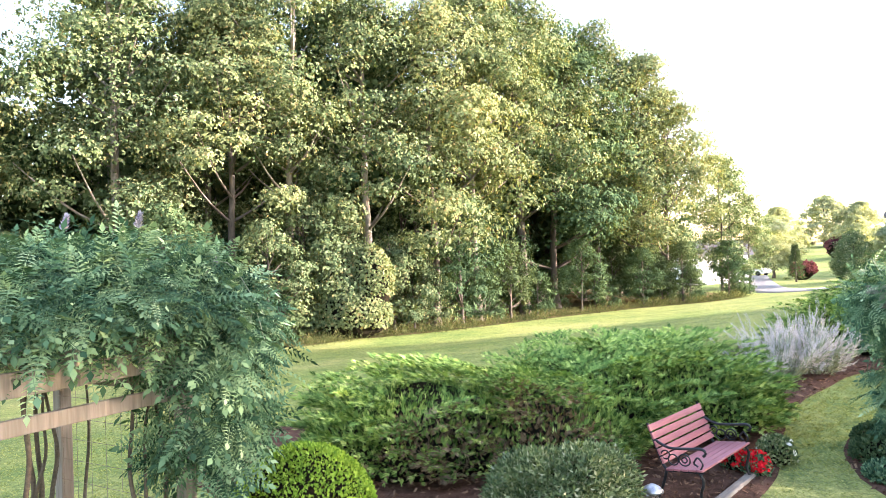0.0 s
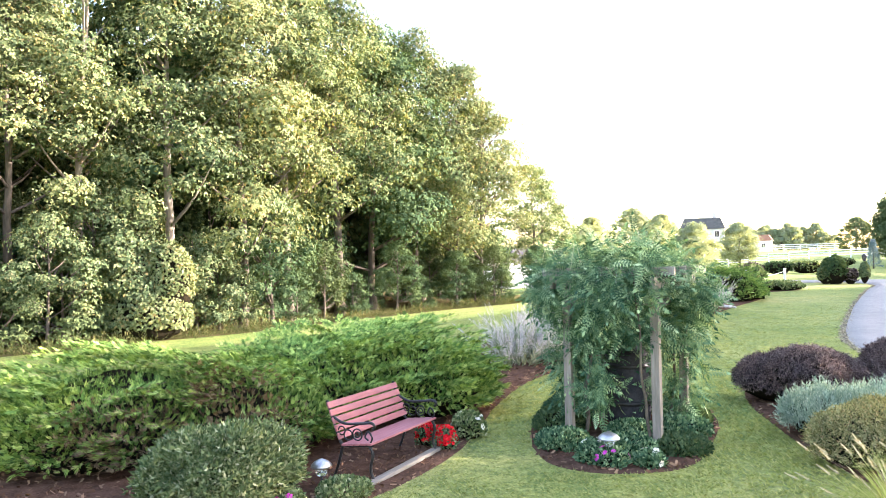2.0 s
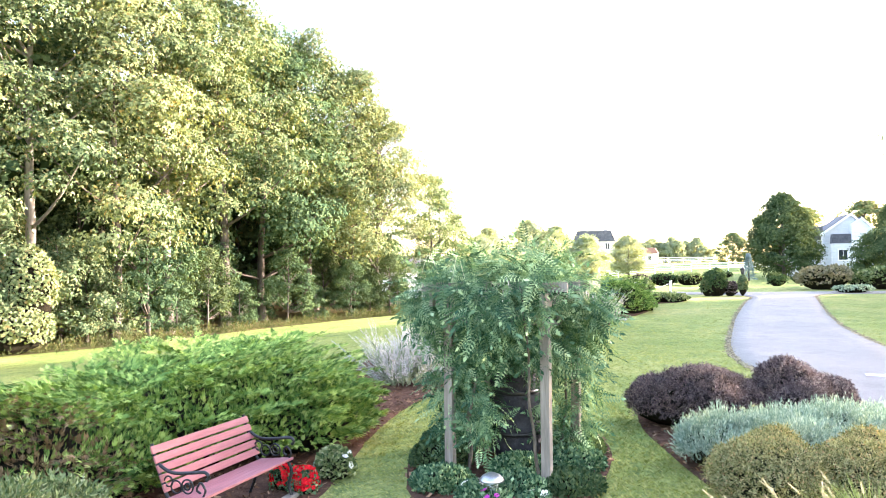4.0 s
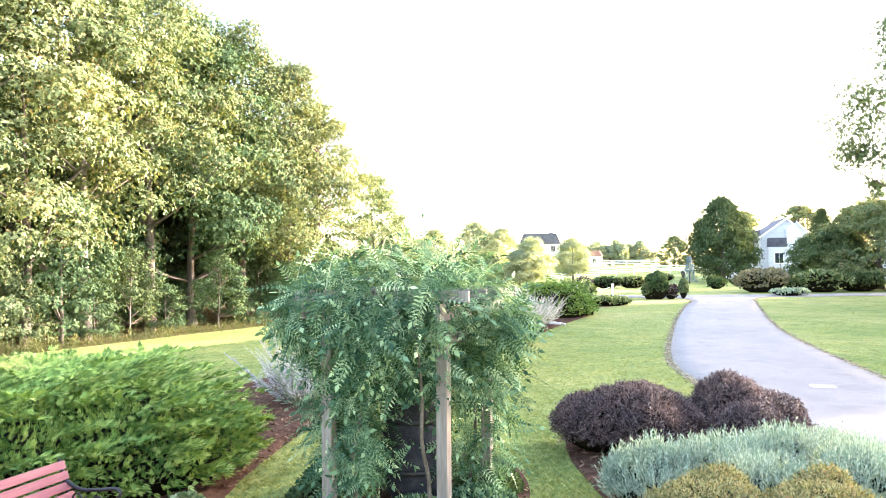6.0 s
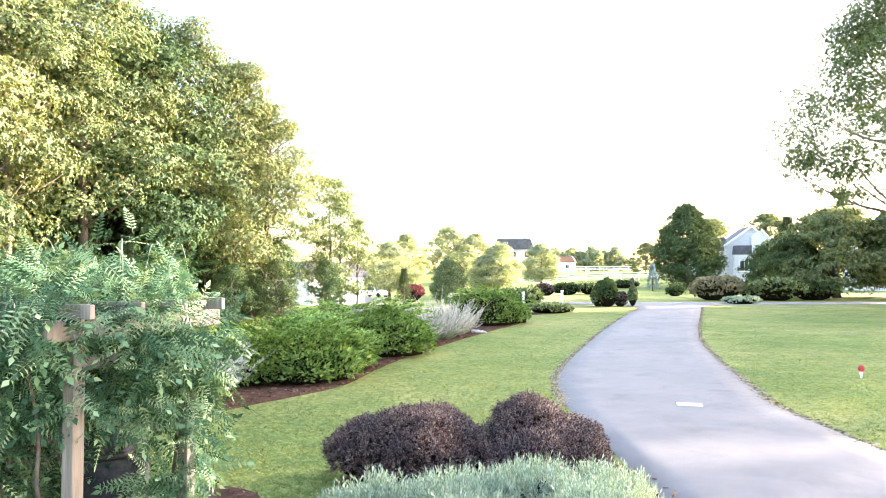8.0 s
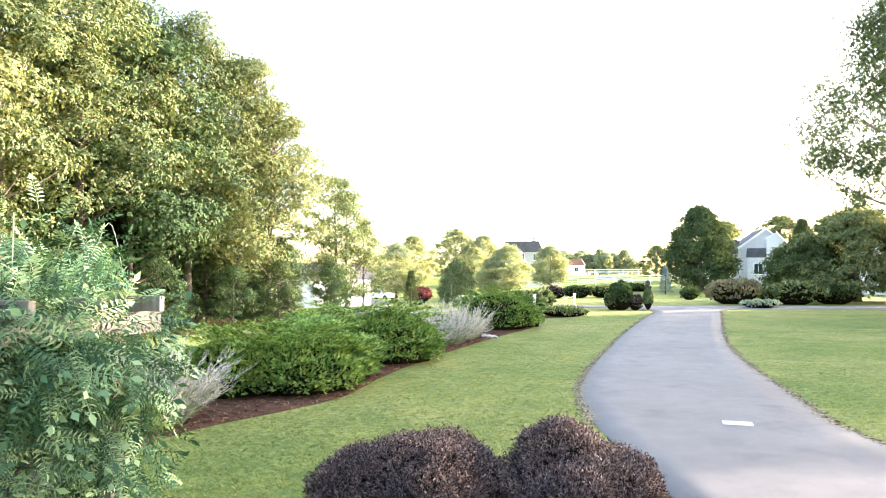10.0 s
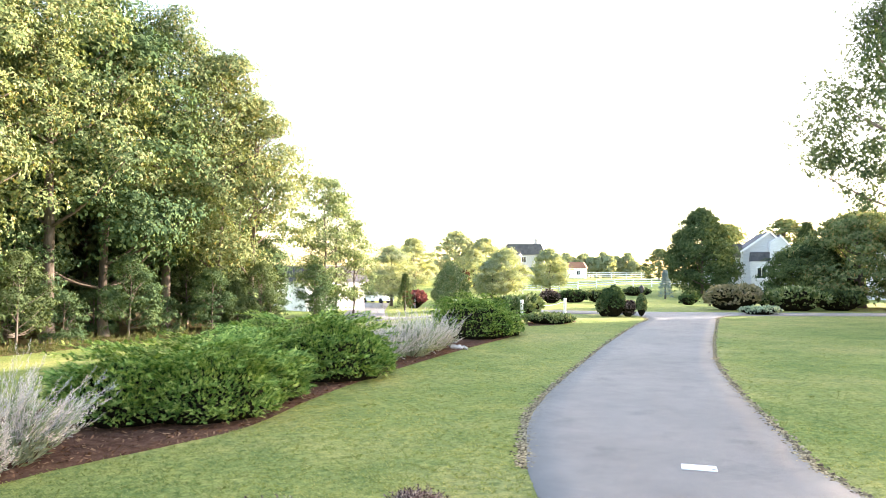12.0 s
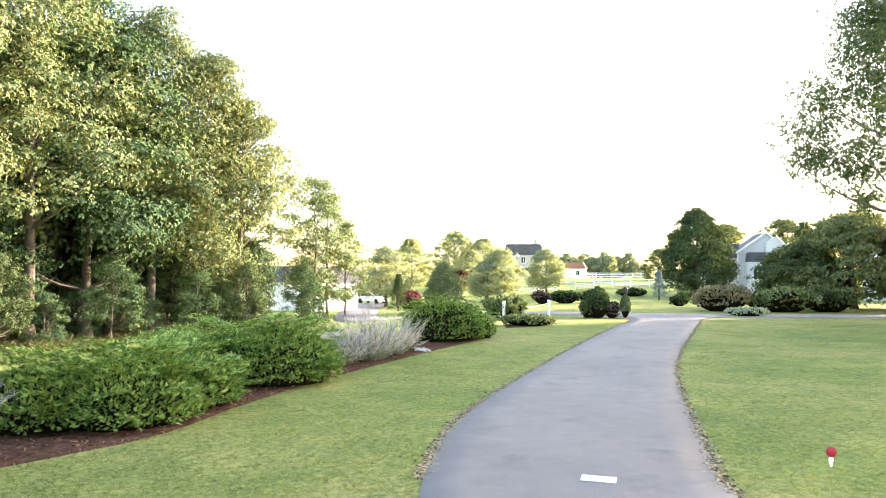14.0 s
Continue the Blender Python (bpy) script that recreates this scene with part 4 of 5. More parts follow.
def bench(x, y, rz):
    ob = thing("garden_bench", x, y, None, rz, "faded red slatted garden bench with black cast-iron ends", "bench")
    for k in range(5):
        part("seat_slat", block(1.26, 0.07, 0.024, pose(0, -0.215 + k * 0.08, 0.415 - 0.01 * k, -3.0), 0.005), M_SLAT, ob)
    for k in range(5):
        yb, zb = 0.18 + 0.034 * k, 0.46 + 0.08 * k
        part("back_slat", block(1.26, 0.022, 0.07, pose(0, yb, zb, -23), 0.005), M_SLAT, ob)
    for sx in (-1, 1):
        xx = sx * 0.60
        end = new("iron_end")
        end.parent = ob
        tagged(end, "black cast-iron bench end with scrollwork")
        curves = (("front_leg", [(xx, -0.20, 0.40), (xx, -0.245, 0.30), (xx, -0.215, 0.15), (xx, -0.265, 0.0)], 0.016),
                  ("back_leg", [(xx, 0.14, 0.38), (xx, 0.19, 0.2), (xx, 0.27, 0.0)], 0.016),
                  ("seat_support", [(xx, -0.25, 0.395), (xx, 0.0, 0.375), (xx, 0.15, 0.37), (xx, 0.24, 0.55), (xx, 0.345, 0.83)], 0.015),
                  ("armrest", [(xx, 0.27, 0.66), (xx, 0.12, 0.60), (xx, -0.08, 0.615), (xx, -0.23, 0.635), (xx, -0.275, 0.60), (xx, -0.25, 0.565)], 0.015),
                  ("scroll", [(xx, -0.21, 0.41), (xx, -0.24, 0.48), (xx, -0.19, 0.54), (xx, -0.15, 0.48), (xx, -0.19, 0.45)], 0.010))
        for nm, pts, r in curves:
            part(nm, raw_mesh(nm, *tube(spline(pts, 20), np.full(20, r), 8)), M_IRON, end)
        for cy, cz, rr in ((-0.05, 0.495, 0.06), (0.07, 0.48, 0.055), (-0.05, 0.495, 0.028), (0.155, 0.52, 0.045)):
            a = np.linspace(0, 2 * np.pi, 19)
            part("scroll", raw_mesh("scroll", *tube(np.column_stack([np.full(19, xx), cy + rr * np.cos(a), cz + rr * np.sin(a)]), np.full(19, 0.008), 6)), M_IRON, end)
        for cy in (-0.268, 0.272):
            part("foot", block(0.04, 0.06, 0.02, pose(xx, cy, 0.01), 0.004), M_IRON, end)
    return ob


seat = bench(2.58, 7.17, 47.5)
seat.scale = (0.98, 0.92, 0.91)
M_TIMBER = rough_mat("landscape_timber", (0.19, 0.16, 0.13), (0.32, 0.28, 0.23), 3, 0.9, 0.6, 0.004, 40, (0.1, 1, 1))
tm = thing("landscape_timber", 2.76, 7.02, None, 49.5, "weathered timber edging under the bench front", "timber")
part("beam", block(1.45, 0.085, 0.05, pose(0, 0, 0.03), 0.01), M_TIMBER, tm)

# ---- path lights, rocks, flowers ----
def path_light(x, y, h, label, dome=0.1, cap=M_STEEL):
    ob = thing("path_light", x, y, None, 0, label, "path light", "path lights")
    part("stake", lathe([(0.012, 0), (0.012, h)], 8), M_IRON, ob)
    part("globe", lathe([(0.03, h - 0.02), (0.055, h), (0.062, h + 0.06), (0.055, h + 0.075)], 16), M_GLASS, ob)
    part("cap", lathe([(dome, h + 0.07), (dome * 0.98, h + 0.085), (dome * 0.7, h + 0.115), (0.02, h + 0.14)], 20), cap, ob)


path_light(1.86, 6.55, 0.13, "low solar path light with a grey dome cap")
path_light(4.7, 6.38, 0.2, "low solar path light with a grey dome cap", 0.11)
path_light(17.2, 22.95, 0.42, "black path light beside a heap of stones", 0.07, M_IRON)
M_STONE = rough_mat("pale_stone", (0.35, 0.33, 0.3), (0.6, 0.58, 0.54), 5, 0.85, 0.6, 0.01)
rngs = np.random.default_rng(3)
for i in range(16):
    bm = bmesh.new()
    bmesh.ops.create_icosphere(bm, subdivisions=1, radius=1.0)
    for v in bm.verts:
        v.co *= 0.85 + 0.3 * rngs.random()
    o = part("stone", bm, M_STONE)
    o.matrix_basis = pose(17.38 + rngs.normal() * 0.22, 22.75 + rngs.normal() * 0.18, 0.04, 0, 0, rngs.random() * 360) @ Matrix.Diagonal((0.09, 0.07, 0.05, 1))
    tagged(o, "pale rounded stone by the path light", "stone", "stones by the light")

M_RED = foliage("red_petal", (0.4, 0.008, 0.015), (0.6, 0.015, 0.025), (0.75, 0.04, 0.05), 0.2, 2.0)
M_WHITE = foliage("white_petal", (0.65, 0.65, 0.66), (0.75, 0.75, 0.76), (0.85, 0.84, 0.85), 0.2, 2.0)
M_PINK = foliage("purple_petal", (0.35, 0.02, 0.25), (0.5, 0.05, 0.38), (0.65, 0.12, 0.5), 0.2, 2.0)


def petal_disc(k=5):
    V, F = [], []
    for i in range(k):
        a = 2 * math.pi * i / k
        c, s_ = math.cos(a), math.sin(a)
        o = len(V)
        V += [(0, 0, 0), (0.7 * c - 0.45 * s_, 0.7 * s_ + 0.45 * c, 0.25), (1.0 * c, 1.0 * s_, 0.3), (0.7 * c + 0.45 * s_, 0.7 * s_ - 0.45 * c, 0.25)]
        F.append((o, o + 1, o + 2, o + 3))
    return V, F


def flowering(name, x, y, r, h, n_leaf, leafm, bloom, n_bloom, size, label, seed):
    rng = np.random.default_rng(seed)
    ob = shrub(name, x, y, [(0, 0, h * 0.3, r, r, h * 0.7)], n_leaf * 2, LEAF, 0.042, leafm, label, "flower", "bedding flowers", seed=seed, core=0.75)
    if n_bloom:
        P, N = on_blobs(rng, [(0, 0, h * 0.3, r * 1.02, r * 1.02, h * 0.78)], n_bloom, 0.05)
        D = unit(np.cross(N, rng.normal(size=P.shape)))
        V, F = petal_disc()
        R = frames(D, unit(N + 0.4 * rng.normal(size=P.shape)))
        s = size * (0.7 + 0.5 * rng.random(len(P)))
        if n_bloom < 12:
            for i in range(len(P)):
                part("bloom", scatter("bloom", V, F, P[i:i + 1], R[i:i + 1], s[i:i + 1]), bloom, ob)
        else:
            part("bloom_mass", scatter("bloom_mass", V, F, P, R, s), bloom, ob)
    return ob


flowering("red_begonia", 3.28, 7.6, 0.14, 0.24, 350, M_WIST, M_RED, 130, 0.03, "bright red begonia beside the bench", 91)
flowering("red_begonia", 3.12, 7.78, 0.13, 0.24, 260, M_WIST, M_RED, 80, 0.03, "bright red begonia beside the bench", 92)
flowering("petunia", 3.66, 7.95, 0.2, 0.3, 600, M_GREY, M_WHITE, 6, 0.036, "leafy green petunia with a few white blooms", 93)
flowering("petunia", 4.62, 6.55, 0.18, 0.22, 500, M_WIST, M_WHITE, 9, 0.034, "leafy petunia with white blooms in the arbor bed", 94)
flowering("petunia", 4.72, 6.38, 0.18, 0.2, 500, M_WIST, M_PINK, 7, 0.034, "leafy petunia with purple blooms in the arbor bed", 95)
flowering("petunia", 5.05, 6.22, 0.15, 0.15, 400, M_WIST, M_WHITE, 4, 0.045, "leafy petunia with white blooms in the arbor bed", 96)
flowering("petunia", 1.55, 6.05, 0.14, 0.14, 300, M_GREY, M_PINK, 5, 0.04, "low leafy petunia with pink blooms near the bench", 97)
flowering("ground_cover", 2.05, 6.28, 0.24, 0.14, 700, M_GREY, M_WHITE, 0, 0.04, "low grey-green leafy plant at the bed's edge", 98)
for i, (x, y, r, h) in enumerate(((4.55, 7.2, 0.3, 0.25), (4.75, 7.75, 0.32, 0.4), (5.15, 6.75, 0.32, 0.22), (5.6, 6.55, 0.3, 0.22), (5.95, 7.1, 0.32, 0.3), (6.3, 7.6, 0.3, 0.3), (5.4, 7.2, 0.3, 0.25), (5.0, 8.2, 0.3, 0.4), (6.0, 8.3, 0.35, 0.4))):
    flowering("ground_cover", x, y, r, h * 0.75, 1100, (M_WIST, M_LEAF_DEEP)[i % 2], M_WHITE, 0, 0.04, "dark green leafy ground cover under the arbor", 110 + i)
M_SLATE = rough_mat("dark_slate", (0.018, 0.018, 0.022), (0.05, 0.05, 0.055), 5, 0.85, 0.4, 0.01)
bar = thing("planter_barrel", 5.62, 7.75, None, 0, "dark barrel standing inside the arbor", "barrel")
part("body", lathe([(0.2, 0), (0.27, 0.1), (0.3, 0.45), (0.27, 0.85), (0.24, 0.95)], 20), M_SLATE, bar)
part("hoop", lathe([(0.30, 0.28), (0.308, 0.29), (0.308, 0.32), (0.30, 0.33)], 20), M_IRON, bar)
part("hoop", lathe([(0.285, 0.72), (0.29, 0.73), (0.287, 0.76), (0.28, 0.77)], 20), M_IRON, bar)

# ---- driveway details ----
M_PAPER = rough_mat("white_board", (0.78, 0.78, 0.77), (0.85, 0.85, 0.84), 8, 0.6, 0.1, 0.001)
sg = thing("white_board", 13.9, 9.8, 0.021, -42, "flat white board lying on the driveway", "board")
part("sheet", block(0.38, 0.2, 0.014, pose(0, 0, 0.007), 0.003), M_PAPER, sg)
part("mark", block(0.05, 0.012, 0.003, pose(0.15, -0.06, 0.0155)), M_IRON, sg, "small dark mark on the board")
M_REFLECT = rough_mat("red_reflector", (0.3, 0.004, 0.012), (0.36, 0.008, 0.018), 30, 0.5, 0.2, 0.001)
mk = thing("driveway_marker", 14.08, 7.15, None, -28, "red round reflector marker on a thin driveway stake", "marker")
part("stake", lathe([(0.002, 0), (0.002, 0.82)], 8), M_REED, mk, "thin greenish stake")
part("collar", lathe([(0.006, 0.79), (0.009, 0.80), (0.018, 0.845), (0.014, 0.86)], 12), M_PAPER, mk, "small white collar")
bm = lathe([(0.036, -0.006), (0.04, -0.003), (0.04, 0.003), (0.036, 0.006)], 24)
bmesh.ops.transform(bm, matrix=pose(0, -0.006, 0.905, 90), verts=bm.verts)
part("reflector", bm, M_REFLECT, mk)


def verge(edge, seed, width, size, label):
    """Crumbled asphalt, soil and dead grass along a driveway edge."""
    rng = np.random.default_rng(seed)
    k = rng.integers(0, len(edge) - 1, 9000)
    f = rng.random(len(k))[:, None]
    P2 = edge[k] * (1 - f) + edge[k + 1] * f + rng.normal(size=(len(k), 2)) * width
    P = np.column_stack([P2, np.full(len(k), 0.006)])
    V = [(-1, -0.7, 0), (0.9, -0.8, 0), (1, 0.7, 0), (-0.8, 0.8, 0), (-0.5, -0.3, 0.8), (0.5, -0.4, 0.75), (0.5, 0.4, 0.8), (-0.4, 0.4, 0.7)]
    F = [(4, 5, 6, 7), (0, 1, 5, 4), (1, 2, 6, 5), (2, 3, 7, 6), (3, 0, 4, 7)]
    a = rng.random(len(k)) * 6.283
    R = np.zeros((len(k), 3, 3))
    R[:, 0, 0], R[:, 0, 1], R[:, 1, 0], R[:, 1, 1], R[:, 2, 2] = np.cos(a), -np.sin(a), np.sin(a), np.cos(a), 1
    tagged(part("drive_crumb", scatter("drive_crumb", V, F, P, R, 0.006 + size * rng.random(len(k)) ** 2), M_CRUMB), label, "crumbs", "", "stuff")


M_CRUMB = foliage("verge_crumb", (0.06, 0.05, 0.042), (0.22, 0.18, 0.12), (0.42, 0.36, 0.25), 0.0, 0.6, 0.95)
verge(DRIVE_R[24:118], 7, 0.05, 0.022, "crumbled asphalt and soil along the driveway edge")
verge(DRIVE_L[30:118], 8, 0.06, 0.018, "dead grass and soil along the driveway edge")

# ---- lawn grass, mulch chips ----
def inside_poly(P, poly):
    x, y = P[:, 0], P[:, 1]
    r = np.zeros(len(P), bool)
    for (x0, y0), (x1, y1) in zip(poly, np.roll(poly, -1, axis=0)):
        c = ((y0 > y) != (y1 > y)) & (x < (x1 - x0) * (y - y0) / (y1 - y0 + 1e-12) + x0)
        r ^= c
    return r


BED_POLY = np.vstack([BED_F, BED_B[::-1]])
DRIVE_POLY = np.vstack([DRIVE_L, DRIVE_R[::-1]])
ARBOR_POLY = spline([(4.2, 7.3), (4.15, 6.65), (4.42, 6.22), (5.0, 5.98), (5.5, 6.1), (6.1, 6.7), (6.75, 7.6), (6.9, 8.5), (6.2, 9.1), (5.3, 9.0), (4.6, 8.3), (4.2, 7.3)], 60)
BARB_POLY = spline([(6.5, 5.0), (6.75, 6.0), (7.2, 7.2), (7.7, 8.35), (8.5, 9.3), (9.6, 9.1), (10.5, 8.2), (10.6, 7.0), (9.8, 5.4), (8.6, 3.2), (7.2, 1.2), (5.4, 1.0), (5.2, 3.0), (6.5, 5.0)], 70)


def grass():
    rng = np.random.default_rng(17)
    n = 900000
    P = np.column_stack([rng.random(n) * 40 - 8, rng.random(n) * 34 + 3])
    dist = np.hypot(P[:, 0] - 6, P[:, 1] - 2)
    keep = rng.random(n) < 1.0 / (1.0 + (dist / 7.5) ** 3)
    P = P[keep]
    bad = inside_poly(P, BED_POLY) | inside_poly(P, DRIVE_POLY) | inside_poly(P, ARBOR_POLY) | inside_poly(P, BARB_POLY)
    P = P[~bad][:120000]
    P = np.column_stack([P, ground_z(P[:, 0], P[:, 1]) - 0.004])
    V, F = [], []
    for i in range(3):
        q = i * 2.2
        c, s_ = math.cos(q), math.sin(q)
        o = len(V)
        V += [(c * 0.2 - s_ * 0.12, s_ * 0.2 + c * 0.12, 0), (c * 0.2 + s_ * 0.12, s_ * 0.2 - c * 0.12, 0), (c * 0.75 + s_ * 0.05, s_ * 0.75 - c * 0.05, 0.5), (c * 1.2, s_ * 1.2, 0.62)]
        F.append((o, o + 1, o + 2, o + 3))
    a = rng.random(len(P)) * 6.283
    R = np.zeros((len(P), 3, 3))
    R[:, 0, 0], R[:, 0, 1], R[:, 1, 0], R[:, 1, 1], R[:, 2, 2] = np.cos(a), -np.sin(a), np.sin(a), np.cos(a), 1
    tagged(part("lawn_grass", scatter("lawn_grass", V, F, P, R, 0.026 + 0.026 * rng.random(len(P))), M_BLADE), "short mown grass blades on the lawn", "grass", "", "stuff")


grass()


def chips():
    rng = np.random.default_rng(19)
    P = np.column_stack([rng.random(60000) * 20 - 2, rng.random(60000) * 22 + 3])
    ok = inside_poly(P, BED_POLY) | inside_poly(P, ARBOR_POLY) | inside_poly(P, BARB_POLY)
    P = P[ok][:16000]
    P = np.column_stack([P, ground_z(P[:, 0], P[:, 1]) + 0.022])
    V = [(-1, -0.35, 0), (1, -0.25, 0), (0.9, 0.3, 0.2), (-0.9, 0.35, 0.25)]
    R = frames(unit(rng.normal(size=P.shape) * np.array([1, 1, 0.3])), np.array([0, 0, 1.0]) + 0.4 * rng.normal(size=P.shape))
    tagged(part("mulch_chip", scatter("mulch_chip", V, [(0, 1, 2, 3)], P, R, 0.015 + 0.025 * rng.random(len(P))), M_CHIP), "shredded bark mulch chips on the beds", "mulch", "", "stuff")


chips()

# ---- far trees, houses and field ----
F_ROUND = tree_meshes(201, 7.2, 2.9, 1.3, 110, 75, 0.2, trunk_r=0.12, top=0.8, spread=0.92, flat=0.9)
F_OVAL = tree_meshes(202, 9.0, 4.3, 0.2, 230, 105, 0.22, trunk_r=0.16, top=1.0, spread=0.72, flat=0.9)
F_OPEN = tree_meshes(203, 12.0, 3.6, 1.6, 70, 110, 0.17, trunk_r=0.11, top=0.9)
F_BIG = tree_meshes(204, 12.2, 5.6, 0.4, 120, 46, 0.46, trunk_r=0.25, top=0.7, spread=0.75, flat=0.8)
F_LINE = tree_meshes(209, 9.0, 4.6, 0.2, 60, 36, 0.6, trunk_r=0.2, top=0.9, spread=0.8, flat=0.8, sprig=False)
F_MAPLE = tree_meshes(205, 6.9, 5.5, 0.7, 220, 80, 0.22, trunk_r=0.22, top=0.6, spread=0.72, flat=0.4)
F_HANG = tree_meshes(206, 17.0, 7.3, 5.0, 220, 135, 0.17, trunk_r=0.3, top=0.5, spread=0.66, flat=0.9)
def spruce_meshes(seed, h, r, size):
    rng = np.random.default_rng(seed)
    tv, tf = tube([(0, 0, 0), (0, 0, h * 0.5), (0, 0, h)], [0.09, 0.05, 0.01], 7)
    n = int(1500 * min(h, 5) / 3)
    t = rng.random(n) ** 0.8
    a = rng.random(n) * 6.283
    rr = r * (1 - t) * (0.55 + 0.45 * rng.random(n)) * (0.8 + 0.2 * np.sin(t * 40)) + 0.03
    P = np.column_stack([np.cos(a) * rr, np.sin(a) * rr, 0.15 * h * 0.5 + t * h * 0.93])
    D = unit(np.column_stack([np.cos(a), np.sin(a), -0.1 + 0.5 * t]) + 0.3 * rng.normal(size=P.shape))
    V, F = spike(6, 0.3)
    return raw_mesh("trunk", tv, tf), scatter("crown", V, F, P, frames(D, rng.normal(size=P.shape)), size * (0.7 + 0.6 * rng.random(n)))


F_SPRUCE = spruce_meshes(207, 3.0, 0.85, 0.22)
F_CONIF = spruce_meshes(208, 9.0, 4.6, 0.55)
FAR = [(F_ROUND, 38.8, 83.0, 1.05, M_LEAF_HAZE, "round yellow-green shade tree by the far drive"), (F_SPRUCE, 36.5, 73.2, 1.25, M_LEAF_DARK, "small dark conifer by the far drive"),
       (F_OVAL, 38.8, 66.8, 0.5, M_GREY, "slim grey-green tree beyond the bed"), (F_BIG, 58.9, 123.5, 0.85, M_LEAF_HAZE, "distant broad tree with a rounded crown"), (F_BIG, 74.9, 138.2, 1.0, M_LEAF_HAZE, "distant broad tree with a rounded crown"), (F_BIG, 80.5, 136.0, 0.85, M_LEAF_HAZE, "distant broad tree with a rounded crown"),
       (F_BIG, 64.3, 109.9, 0.65, M_LEAF_HAZE, "distant broad tree with a rounded crown"), (F_ROUND, 53.6, 81.6, 1.0, M_LEAF_HAZE, "round yellow-green shade tree on the field"), (F_ROUND, 51.5, 81.0, 0.8, M_LEAF_HAZE, "round shade tree on the field"), (F_ROUND, 64.1, 86.9, 0.95, M_LEAF_HAZE, "round green shade tree on the field"),
       (F_BIG, 127, 164.7, 0.62, M_LEAF_HAZE, "distant green tree beyond the far field"), (F_BIG, 121, 169, 0.6, M_LEAF_HAZE, "distant green tree beyond the far field"), (F_BIG, 134, 160.6, 0.45, M_LEAF_HAZE, "distant green tree beyond the far field"), (F_BIG, 142, 156, 0.38, M_LEAF_HAZE, "distant green tree beyond the far field"),
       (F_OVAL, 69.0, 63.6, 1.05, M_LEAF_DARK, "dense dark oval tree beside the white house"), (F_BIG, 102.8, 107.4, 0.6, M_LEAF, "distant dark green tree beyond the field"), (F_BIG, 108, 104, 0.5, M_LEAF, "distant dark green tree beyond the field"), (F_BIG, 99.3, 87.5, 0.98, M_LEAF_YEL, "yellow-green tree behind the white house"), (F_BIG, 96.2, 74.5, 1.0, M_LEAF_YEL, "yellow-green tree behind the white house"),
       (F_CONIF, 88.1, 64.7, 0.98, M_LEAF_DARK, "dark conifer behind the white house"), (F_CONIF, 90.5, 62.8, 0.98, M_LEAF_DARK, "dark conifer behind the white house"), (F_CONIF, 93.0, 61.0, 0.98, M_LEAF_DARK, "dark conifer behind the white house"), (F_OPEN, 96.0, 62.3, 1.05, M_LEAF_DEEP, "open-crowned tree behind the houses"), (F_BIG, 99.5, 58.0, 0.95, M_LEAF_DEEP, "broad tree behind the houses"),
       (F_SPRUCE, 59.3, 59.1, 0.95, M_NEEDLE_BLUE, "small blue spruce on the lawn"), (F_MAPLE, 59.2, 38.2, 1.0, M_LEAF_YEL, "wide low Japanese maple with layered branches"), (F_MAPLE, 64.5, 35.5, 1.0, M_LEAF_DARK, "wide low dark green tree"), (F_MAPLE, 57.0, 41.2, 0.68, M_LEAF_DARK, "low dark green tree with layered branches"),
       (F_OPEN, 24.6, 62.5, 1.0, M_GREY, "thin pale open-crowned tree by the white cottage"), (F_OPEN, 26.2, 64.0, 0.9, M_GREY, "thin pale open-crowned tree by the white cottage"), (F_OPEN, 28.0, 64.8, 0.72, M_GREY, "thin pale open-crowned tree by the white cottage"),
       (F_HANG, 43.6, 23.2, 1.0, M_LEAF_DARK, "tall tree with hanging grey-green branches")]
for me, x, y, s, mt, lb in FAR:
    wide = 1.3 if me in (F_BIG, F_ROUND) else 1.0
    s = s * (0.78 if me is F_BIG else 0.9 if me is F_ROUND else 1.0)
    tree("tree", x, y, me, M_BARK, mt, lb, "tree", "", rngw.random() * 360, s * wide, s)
# distant treeline, its leaf colour lightened in place of haze
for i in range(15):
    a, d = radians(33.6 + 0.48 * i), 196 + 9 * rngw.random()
    tree("tree", 9 + d * math.sin(a), 3.4 + d * math.cos(a), F_LINE, M_BARK, M_LEAF_HAZE, "green tree in the distant treeline, paled for haze", "tree", "distant treeline", rngw.random() * 360, 0.5 + 0.12 * rngw.random(), 0.5 + 0.28 * rngw.random())
# trees past the driveway that shade the garden
for x, y, s, k in ((50, -4, 0.9, "a"), (43, 2, 0.95, "d"), (46, 9, 0.95, "d"), (52, 14, 0.95, "b"), (40, -12, 0.9, "a"), (60, 20, 0.9, "d"), (44, -20, 0.9, "b"), (66, 26, 0.9, "d"), (38, -5, 0.85, "d"), (57, 10, 0.95, "d"), (50, 18.5, 0.9, "d"), (62, 15, 0.9, "a"), (57, 24.5, 0.85, "d")):
    tree("shade_tree", x, y, D_MID if k == "d" else D_TALL, M_BARK, KINDS[k][1], "leafy tree past the driveway that shades the lawn", "tree", "shade trees", 40 * s + x, s)


# bushes out of view, added to stop low sun under the shade trees
for x, y, s in ((54, 6, 1.0), (53, 1.0, 0.95), (55, 17, 0.95), (58, 21.5, 0.9), (61, 26.0, 0.9), (66, 30.0, 0.85)):
    tree("shade_bush", x, y, D_LOW, M_BARK, M_LEAF_DARK, "unseen dense bush past the driveway, added to block low sun", "bush", "shade bushes", 31 * x, s)


